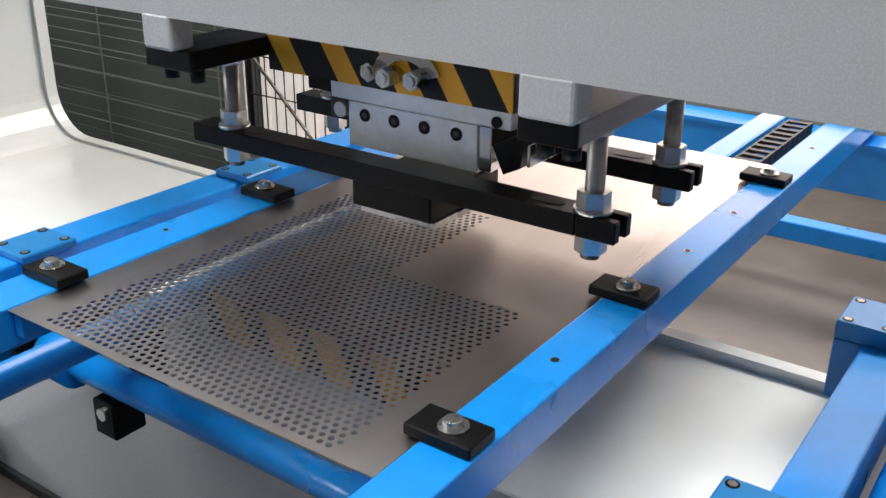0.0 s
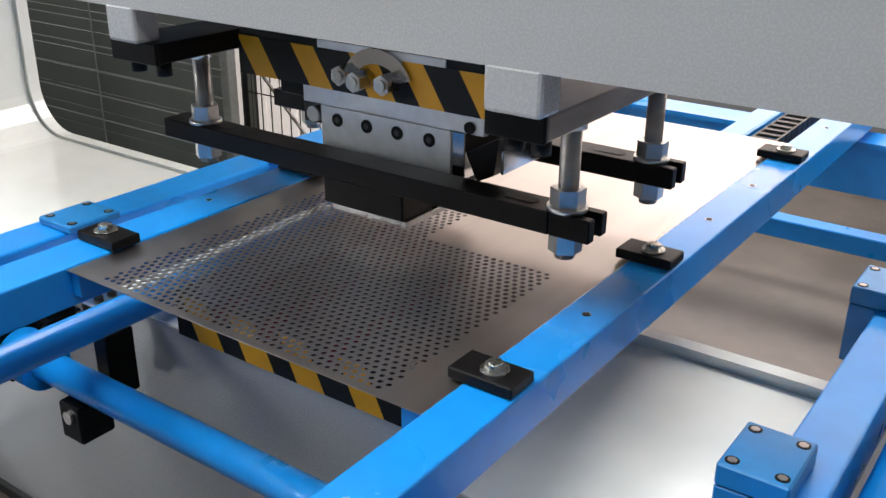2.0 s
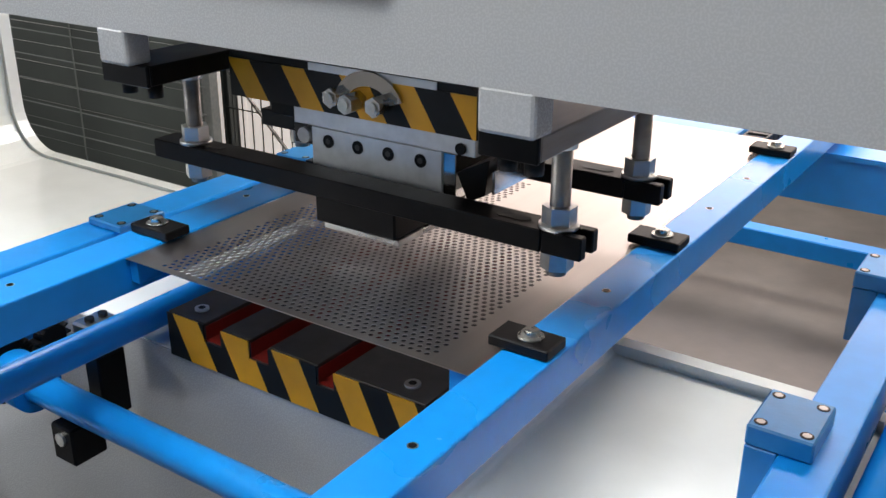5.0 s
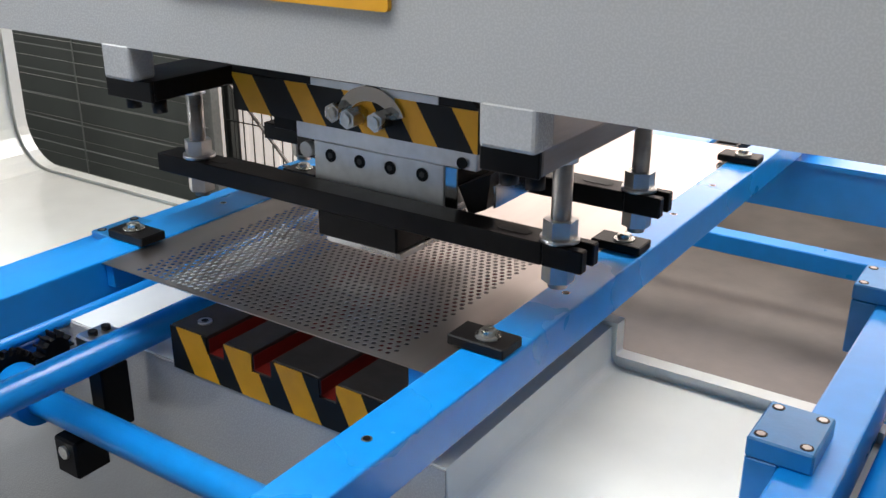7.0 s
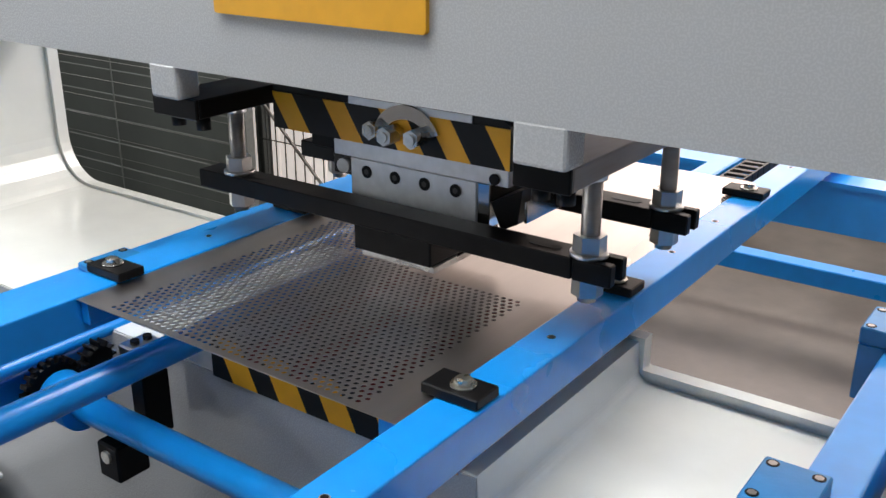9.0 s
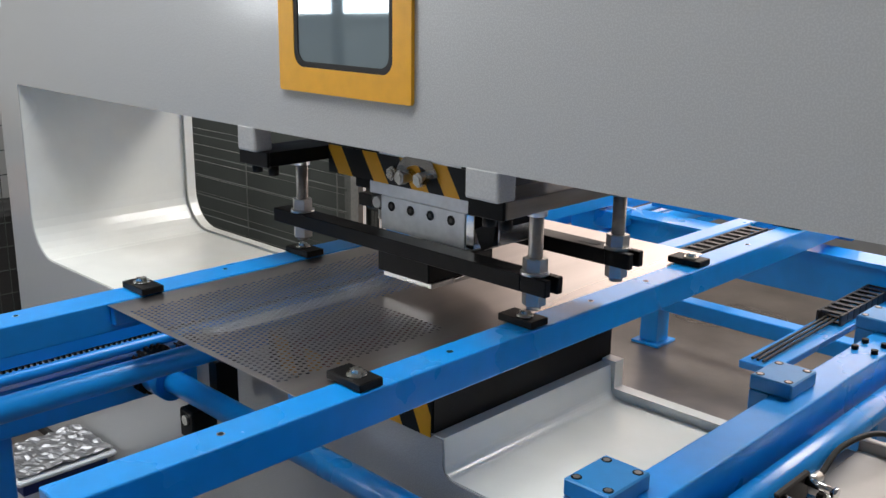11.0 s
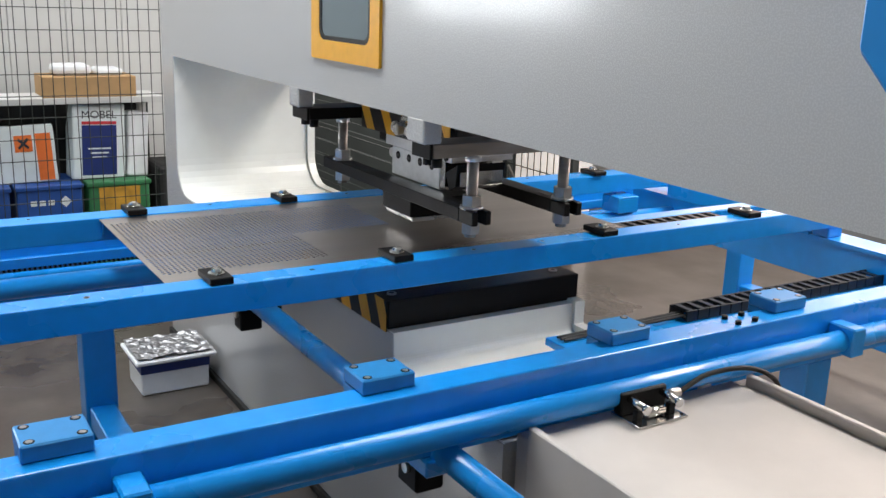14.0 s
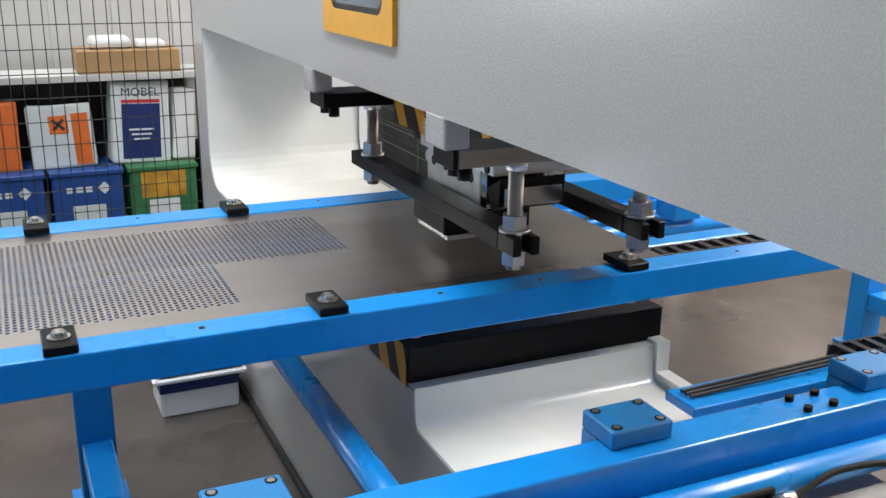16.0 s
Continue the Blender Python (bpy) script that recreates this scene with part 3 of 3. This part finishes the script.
# ---------------------------------------------------------------- fixed base under the gantry
base = thing("machine_base", "blue painted steel base frame with legs and shafts", "machine base")
part("side_beam", box(0.69, 0.79, -1.7, 2.9, 0.66, 0.70, 0.004, 2), BLUE, base, "blue lower guide beam")
part("side_beam", box(-0.76, -0.64, -1.7, 2.9, 0.58, 0.70, 0.006, 2), BLUE, base, "blue lower guide beam")
part("guide_shaft", rod((-0.375, -1.7, 0.775), (-0.375, 2.9, 0.775), 0.028, 24), BLUE, base, "round blue guide shaft")
part("guide_shaft", rod((-0.615, -1.7, 0.738), (-0.615, 2.9, 0.738), 0.014, 18), BLUE, base, "thin round blue guide shaft")
part("drive_shaft", rod((-0.60, -0.315, 0.665), (1.3, -0.315, 0.665), 0.029, 24), BLUE, base, "round blue drive shaft")
part("shaft_bearing", rod((0.62, -0.315, 0.665), (0.66, -0.315, 0.665), 0.047, 24), BLUE, base)
part("drive_hub", rod((-0.575, -0.315, 0.665), (-0.50, -0.315, 0.665), 0.05, 28), BLUE, base, "round blue hub")
hang = part("bearing_hanger", box(-0.44, -0.38, -0.34, -0.27, 0.55, 0.625, 0.004), BLACK, base, "black bearing block under the shaft")
part("hanger_bolt", rod((-0.41, -0.345, 0.60), (-0.41, -0.338, 0.60), 0.013, 8), ZINC, hang)
part("bearing_plate", box(0.63, 0.81, -0.365, -0.265, 0.622, 0.6595, 0.004), BLUE, base, "blue bearing plate under the beam")
hang2 = part("bearing_hanger", box(0.66, 0.745, -0.35, -0.28, 0.55, 0.6215, 0.006), BLACK, base, "black bearing block under the beam")
part("hanger_bolt", rod((0.705, -0.358, 0.60), (0.705, -0.3505, 0.60), 0.013, 8), ZINC, hang2)
part("bracket_arm", box(-0.43, -0.39, -0.26, -0.20, 0.60, 0.73, 0.003), BLACK, base, "black bearing bracket")


def gear(x, y, z, r, w, n, mat, label):
    g = part("gear", rod((x - w / 2, y, z), (x + w / 2, y, z), r, 32), mat, base, label)
    tb = box(-w / 2, w / 2, -r * 0.085, r * 0.085, r - 0.002, r + 0.011, 0.001)
    first = None
    for k in range(n):
        mm = pose(x, y, z, 360 * k / n, 0, 0)
        if first is None:
            first = part("tooth", tb, mat, g, m=mm)
        else:
            again(first, mm, g)
    return g


gear(-0.60, -0.315, 0.67, 0.055, 0.022, 22, BLACK, "black toothed drive gear")
gear(-0.565, -0.235, 0.715, 0.026, 0.03, 12, BLACK, "small black toothed pinion")
bb = part("bearing_block", box(-0.53, -0.46, -0.21, -0.14, 0.70, 0.745, 0.004), STEEL, base, "bright steel bearing block")
part("bearing_screw", rod((-0.50, -0.19, 0.745), (-0.50, -0.19, 0.754), 0.009, 10), BLACK, bb)
part("bearing_screw", rod((-0.50, -0.16, 0.745), (-0.50, -0.16, 0.754), 0.009, 10), BLACK, bb)
for x, y in ((-0.70, -0.71), (-0.70, 2.23), (0.74, -0.95), (0.74, 0.88), (0.74, 2.6)):
    lg = part("leg", box(x - 0.045, x + 0.045, y - 0.05, y + 0.05, FLOOR + 0.012, 0.579 if x < 0 else 0.6595, 0.004), BLUE, base, "blue box-section leg")
    part("foot_plate", box(x - 0.07, x + 0.07, y - 0.075, y + 0.075, FLOOR, FLOOR + 0.0118, 0.001), BLUE, lg)
FLANGE = [(1.425, 0.701), (1.465, 0.701), (1.465, 0.82), (1.525, 0.82), (1.525, 0.846), (1.41, 0.846), (1.41, 0.832), (1.425, 0.832)]
part("cross_beam", prism(FLANGE, "x", -0.60, 0.66), BLUE, base, "deep blue flanged cross beam")
part("cross_tie", box(-0.654, 0.689, 2.19, 2.27, 0.23, 0.30, 0.004), BLUE, base, "blue cross tie beam")
part("cross_tie", box(-0.654, 0.3, -0.75, -0.67, 0.20, 0.27, 0.004), BLUE, base, "blue cross tie beam")

# cable chain
rchain = thing("cable_chain", "black plastic cable chain beside the sheet rail", "cable chain")
rlink = part("chain_link", merge(box(-0.03, -0.024, -0.02, 0.02, 0, 0.03, 0.001), box(0.024, 0.03, -0.02, 0.02, 0, 0.03, 0.001), box(-0.024, 0.024, -0.008, 0.008, 0.025, 0.03), box(-0.024, 0.024, -0.008, 0.008, 0.0, 0.004)), CHAIN, rchain, m=pose(-0.095, 1.27, 0.905))
for i in range(1, 10):
    again(rlink, pose(-0.095, 1.27 + i * 0.042, 0.905), rchain)
chain = thing("cable_chain", "black plastic cable chain with cables in a tray", "cable chain")
part("tray", box(0.57, 0.66, 0.20, 2.6, 0.725, 0.745, 0.002), BLUE, chain, "blue chain tray")
link = part("chain_link", merge(box(-0.035, -0.028, -0.02, 0.02, 0, 0.03, 0.001), box(0.028, 0.035, -0.02, 0.02, 0, 0.03, 0.001), box(-0.028, 0.028, -0.008, 0.008, 0.025, 0.03), box(-0.028, 0.028, -0.008, 0.008, 0.0, 0.004)), CHAIN, chain, m=pose(0.61, 0.64, 0.747))
for i in range(1, 46):
    again(link, pose(0.61, 0.64 + i * 0.042, 0.747), chain)
for i in range(3):
    part("cable", rod((0.595 + 0.014 * i, 0.22, 0.751), (0.595 + 0.014 * i, 0.64, 0.758), 0.0038, 8), RUBBER, chain)

# ---------------------------------------------------------------- beige cabinet with limit switch
cab = thing("control_cabinet", "beige-grey cabinet with raised edges beside the press", "cabinet")
part("cabinet_body", box(0.86, 2.6, -0.13, 0.5, FLOOR, 0.69, 0.004), PANEL, cab)
part("raised_edge", box(0.86, 2.6, -0.15, -0.1305, FLOOR, 0.715, 0.003), PANEL, cab)
part("raised_edge", box(0.86, 2.6, 0.5005, 0.52, FLOOR, 0.715, 0.003), PANEL, cab)
part("side_ledge", box(0.818, 0.8595, -0.148, 0.5, FLOOR, 0.684, 0.003), PANEL, cab)
sw = thing("limit_switch", "black and chrome roller limit switch with two pins and a cable", "switch", at=(0.89, 0.16, 0.6905))
part("mount_plate", box(-0.045, 0.05, -0.072, 0.072, 0.0, 0.006, 0.001), POLISHED, sw, "polished mounting plate")
part("switch_body", box(-0.04, -0.012, -0.07, 0.062, 0.0062, 0.058, 0.003), BLACK, sw, "black back block")
for y in (-0.05, 0.045):
    pn = part("pin", rod((-0.0118, y, 0.045), (0.04, y, 0.040), 0.0085, 14), POLISHED, sw, "chrome pin")
    part("pin_head", rod((0.0402, y, 0.040), (0.048, y, 0.039), 0.0115, 14), POLISHED, pn)
    part("pin_post", box(0.012, 0.026, y - 0.009, y + 0.009, 0.0062, 0.031, 0.001), BLACK, pn)
part("roller", rod((0.02, -0.03, 0.018), (0.02, 0.022, 0.018), 0.011, 16), ZINC, sw)
part("cable_gland", rod((-0.02, 0.0622, 0.03), (-0.01, 0.10, 0.034), 0.011, 12), ZINC, sw, "bright cable gland")
cable = bpy.data.curves.new("cable", "CURVE")
cable.dimensions, cable.bevel_depth = "3D", 0.006
sp = cable.splines.new("BEZIER")
sp.bezier_points.add(3)
for p, co in zip(sp.bezier_points, ((-0.01, 0.10, 0.034), (-0.01, 0.2, 0.062), (0.03, 0.34, 0.05), (0.03, 0.44, -0.08))):
    p.co = co
    p.handle_left_type = p.handle_right_type = "AUTO"
cable.materials.append(RUBBER)
cb = new("cable", cable)
cb.parent = sw

# ---------------------------------------------------------------- behind the press
shut = thing("roller_shutter", "dark grey ribbed roller shutter", "shutter", kind="structure")
slat = part("slat", prism([(0, 0), (0.03, 0.012), (0.03, 0.085), (0, 0.098)], "x", -4.9, -2.27), SHUTTER, shut, m=pose(0, 1.75, FLOOR))
for i in range(1, 26):
    again(slat, pose(0, 1.75, FLOOR + 0.1 * i), shut)


def mesh_fence(name, label, x0, x1, z0, z1, dx, dz, r, mat, m):
    f = thing(name, label, "fence")
    f.matrix_basis = m
    w = None
    n = int((x1 - x0) / dx)
    for i in range(n + 1):
        x = x0 + i * dx
        if w is None:
            w = part("wire", rod((0, 0, z0), (0, 0, z1), r, 5), mat, f, m=pose(x, 0, 0))
        else:
            again(w, pose(x, 0, 0), f)
    w = None
    for i in range(int((z1 - z0) / dz) + 1):
        z = z0 + i * dz
        if w is None:
            w = part("cross_wire", rod((x0, 0.003, 0), (x1, 0.003, 0), r, 5), mat, f, m=pose(0, 0, z))
        else:
            again(w, pose(0, 0, z), f)
    for x in (x0, x1):
        part("post", box(x - 0.025, x + 0.025, 0.01, 0.06, FLOOR, z1 + 0.05, 0.003), mat, f)
    return f


mesh_fence("mesh_fence", "dark welded wire mesh safety fence", -2.2, 0.25, FLOOR + 0.1, 2.4, 0.05, 0.1, 0.0022, WIRE, pose(-2.45, 0, 0, 0, 0, 90))
gate = mesh_fence("mesh_fence", "dark wire mesh gate with diagonal brace before pale strips", -2.66, -2.0, FLOOR + 0.1, 1.5, 0.065, 0.2, 0.004, WIRE, pose(0, 2.2, 0))
part("brace", rod((-2.60, -0.005, 0.545), (-2.10, -0.005, 0.075), 0.009, 8), BRUSHED, gate, "diagonal steel brace")
part("mid_post", box(-2.685, -2.635, 0.0605, 0.075, FLOOR, 1.5, 0.002), RUBBER, gate)
# pale strips behind the gate, their brightness is an added glow
curtain = thing("window_3", "pale strip curtain, brightened by an added glow of its own", "strip curtain", kind="structure")
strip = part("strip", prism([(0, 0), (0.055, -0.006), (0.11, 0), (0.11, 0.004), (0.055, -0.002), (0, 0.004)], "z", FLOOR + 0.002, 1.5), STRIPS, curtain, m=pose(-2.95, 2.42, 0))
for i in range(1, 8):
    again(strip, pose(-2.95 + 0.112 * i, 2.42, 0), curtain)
part("curtain_rail", box(-2.97, -2.03, 2.40, 2.45, 1.501, 1.55, 0.003), STEEL, curtain)
mesh_fence("mesh_fence", "dark welded wire mesh fence before the shutter", -4.6, -2.13, FLOOR + 0.1, 2.2, 0.8, 0.12, 0.004, WIRE_GREY, pose(0, 1.6, 0))


def crate(x, y, z, mat, label):
    c = thing("bottle_crate", label, "crate", at=(x, y, z), group="stacked crates")
    part("shell", box(-0.15, 0.15, -0.15, 0.15, 0, 0.27, 0.012, 2), mat, c)
    part("lip", box(-0.158, 0.158, -0.158, 0.158, 0.255, 0.278, 0.004), mat, c)
    for k in range(3):
        part("mark", box(0.1505, 0.152, -0.09 + 0.04 * k, -0.062 + 0.04 * k, 0.18, 0.205), PAPER, c)
    part("emblem", box(-0.0006, 0.0006, -0.02, 0.02, -0.02, 0.02), PAPER, c, m=pose(0.1516, 0.07, 0.195, 45, 0, 0))
    part("label_panel", box(0.1505, 0.153, -0.07, 0.07, 0.03, 0.12, 0.001), PAPER, c)
    return c


for y, mat, lab in ((-0.86, CRATE_BLUE, "dark blue plastic bottle crate"), (-0.53, CRATE_BLUE, "dark blue plastic crate with white label"), (-0.2, CRATE_GREEN, "dark green crate with amber print")):
    tagged(crate(-2.72, y, FLOOR, mat, lab))
    top = crate(-2.72, y, FLOOR + 0.279, mat, lab)
    if mat is CRATE_GREEN:
        part("print", box(0.1505, 0.1528, -0.1, 0.1, 0.13, 0.25, 0.001), AMBER, top)


def bag(x, y, z, w, h, label, mat):
    b = thing("paper_sack", label, "sack", at=(x, y, z))
    bm = box(-0.07, 0.07, -w / 2, w / 2, 0, h, 0.009, 2)
    bmesh.ops.subdivide_edges(bm, edges=bm.edges[:], cuts=2, use_grid_fill=True)
    for v in bm.verts:
        k = max(0.0, v.co.z / h - 0.84) / 0.16
        if v.co.x < 0.068:
            v.co.x += 0.09 * k * k * (0.07 - v.co.x) / 0.14
        v.co.y += 0.006 * noise.noise(Vector((y * 7, v.co.y * 9, v.co.z * 9)))
        v.co.z += 0.008 * k * noise.noise(Vector((y * 5, v.co.y * 14, 1.5)))
    part("sack", bm, mat, b)
    return b


Z2 = FLOOR + 0.279 * 2 + 0.001
b1 = bag(-2.72, -0.28, Z2, 0.26, 0.37, "white paper sack with dark blue printed panel", PAPER)
part("printed_panel", box(0.0705, 0.072, -0.085, 0.085, 0.02, 0.27), LABEL_BLUE, b1)
part("red_band", box(0.0705, 0.0722, -0.085, 0.085, 0.275, 0.29), LABEL_RED, b1)
lettering("lettering", "MOBEL", 0.055, INK, pose(0.0708, 0, 0.305, 90, 0, 90), b1)
for i in range(3):
    part("text_bar", box(0.0721, 0.0728, -0.055 + 0.01 * i, 0.055 - 0.01 * i, 0.15 - 0.022 * i, 0.158 - 0.022 * i), PAPER, b1)
b2 = bag(-2.72, -0.60, Z2, 0.27, 0.28, "white and orange packaged sack", PAPER)
part("printed_panel", box(0.0705, 0.072, 0.05, 0.12, 0.01, 0.24), ORANGE, b2)
part("hazard_mark", box(0.0705, 0.0722, -0.045, 0.035, 0.155, 0.235), ORANGE, b2)
for a in (45, -45):
    part("cross_bar", box(-0.0006, 0.0006, -0.032, 0.032, -0.006, 0.006), INK, b2, m=pose(0.0732, -0.005, 0.195, a, 0, 0))
b1.rotation_euler = (radians(-2), 0, radians(4))
b2.rotation_euler = (radians(3), 0, radians(-6))
b3 = bag(-2.72, -0.92, Z2, 0.27, 0.30, "bright orange packaged sack", ORANGE)
shelf = thing("wall_shelf", "white shelf board above the sacks", "shelf")
part("board", box(-2.9, -2.62, -1.4, 0.05, 1.0, 1.03, 0.002), WALLPAINT, shelf)
for y in (-1.35, 0.0):
    part("shelf_leg", box(-2.9, -2.86, y - 0.02, y + 0.02, FLOOR, 1.0), WALLPAINT, shelf)
# black board put in for the dark shade behind the sacks
part("back_panel", box(-2.955, -2.935, -1.4, 0.05, 0.45, 0.999, 0.002), RUBBER, shelf, "black board standing in for the shade under the shelf")
b4 = bag(-2.74, -0.085, Z2, 0.105, 0.33, "crumpled white plastic sack leaning on the crates", WHITE_PLASTIC)
b4.rotation_euler = (radians(-3), 0, radians(3))
lock = thing("panel_wall", "tall pale sheet-metal wall panels behind the shelf", "panel wall", kind="structure")
tall = part("panel", box(-0.012, 0.012, -0.139, 0.139, FLOOR, 2.5, 0.004), WALLPAINT, lock, m=pose(-3.1, -1.3, 0))
for i in range(1, 6):
    again(tall, pose(-3.1 - 0.004 * (i % 2), -1.3 + i * 0.282, 0), lock)
cbx = thing("cardboard_tray", "open brown cardboard tray with plastic bags", "box", at=(-2.75, -0.3, 1.031))
part("tray", box(-0.12, 0.12, -0.22, 0.22, 0, 0.1, 0.003), CARD, cbx)
part("plastic_bag", box(-0.08, 0.08, -0.16, 0.02, 0.1, 0.155, 0.025, 3), WHITE_PLASTIC, cbx)
part("plastic_bag", box(-0.08, 0.08, 0.04, 0.17, 0.1, 0.135, 0.016, 3), WHITE_PLASTIC, cbx)
bk = thing("black_bin", "black plastic bin behind the fence", "bin", at=(-2.72, 0.15, FLOOR))
part("bin", box(-0.15, 0.15, -0.15, 0.15, 0, 0.62, 0.02, 2), RUBBER, bk)

bt = thing("wall_button", "round red push button on the white wall", "button", at=(X0 + 0.001, 0.87, 1.55))
part("base_plate", box(0, 0.02, -0.05, 0.05, -0.05, 0.05, 0.004), PANEL, bt)
part("button", rod((0.0205, 0, 0), (0.05, 0, 0), 0.04, 20), LABEL_RED, bt, "red mushroom button")

# white carton with foil lid on the floor
ctn = thing("white_carton", "white carton with blue band and crumpled foil lid", "box", at=(-1.24, -0.34, FLOOR))
part("carton", box(-0.1, 0.1, -0.13, 0.13, 0, 0.13, 0.006), WHITE_PLASTIC, ctn)
part("blue_band", box(-0.103, 0.103, -0.133, 0.133, 0.088, 0.124, 0.002), LABEL_BLUE, ctn)
part("carton_lid", box(-0.125, 0.125, -0.155, 0.155, 0.1305, 0.148, 0.005), WHITE_PLASTIC, ctn)
fb = bmesh.new()
bmesh.ops.create_grid(fb, x_segments=22, y_segments=26, size=0.5)
for v in fb.verts:
    v.co = (v.co.x * 0.23, v.co.y * 0.29, 0.158 + 0.010 * noise.noise(v.co * 7) + 0.006 * noise.noise(v.co * 19))
bmesh.ops.solidify(fb, geom=fb.faces[:], thickness=0.002)
part("foil", fb, FOIL, ctn, "crumpled silver foil")


# ---------------------------------------------------------------- what moves
RUN = [(0.0, 0.439, -0.453), (0.5, 0.439, -0.402), (1.0, 0.439, -0.367), (1.5, 0.439, -0.338), (2.0, 0.439, -0.283), (2.5, 0.439, -0.252),
       (3.0, 0.439, -0.218), (3.5, 0.438, -0.171), (4.0, 0.437, -0.141), (4.3, 0.437, -0.139), (4.6, 0.437, -0.139), (5.8, 0.342, -0.14), (6.4, 0.342, -0.14),
       (7.0, 0.342, -0.14), (7.5, 0.342, -0.168), (8.0, 0.342, -0.197), (8.5, 0.342, -0.251), (9.0, 0.341, -0.28), (9.5, 0.338, -0.306),
       (10.7, 0.33, -0.40), (12.0, 0.322, -0.487), (12.5, 0.320, -0.51), (13.0, 0.320, -0.562), (13.5, 0.320, -0.594), (14.0, 0.320, -0.635),
       (14.5, 0.319, -0.684), (15.0, 0.319, -0.708), (15.5, 0.318, -0.755), (16.0, 0.318, -0.807)]
STROKE = 0.020


def motions():
    walk(car, [(t, pose(x, y, 0)) for t, x, y in RUN])
    walk(gantry, [(t, pose(0, y, 0)) for t, x, y in RUN])
    walk(rchain, [(t, pose(x, y, 0)) for t, x, y in RUN])
    walk(chain, [(0.0, pose(-0.07, 1.35, 0)), (9.7, pose(-0.07, 1.30, 0)), (12.0, pose(-0.07, -0.11, 0)), (13.0, pose(-0.07, -0.10, 0)),
                 (14.5, pose(-0.07, 0.0, 0)), (15.5, pose(-0.07, 0.065, 0)), (16.0, pose(-0.07, 0.085, 0))])
    walk(sheet, [(t, pose(x, y, SHEET_Z)) for t, x, y in RUN])
    ups = [0.0, 0.38, 0.76, 1.12, 1.49, 1.87, 2.27, 2.62, 3.0, 3.37, 3.78, 4.15, 7.66, 8.03, 8.41, 8.77, 9.15, 9.54, 9.94, 10.3, 10.7, 11.06, 11.43,
           11.8, 12.17, 12.54, 12.91, 13.28, 13.65, 14.02, 14.39, 14.76, 15.13, 15.5, 15.87]
    rows = []
    for i in range(161):
        t = i / 10
        lift = 0.0
        for u in ups:
            d = abs(t - u) / 0.17
            if d < 1:
                lift = max(lift, 0.5 + 0.5 * math.cos(math.pi * d))
        rows.append((t, pose(0, 0, STROKE * lift)))
    walk(ram, rows)


motions()
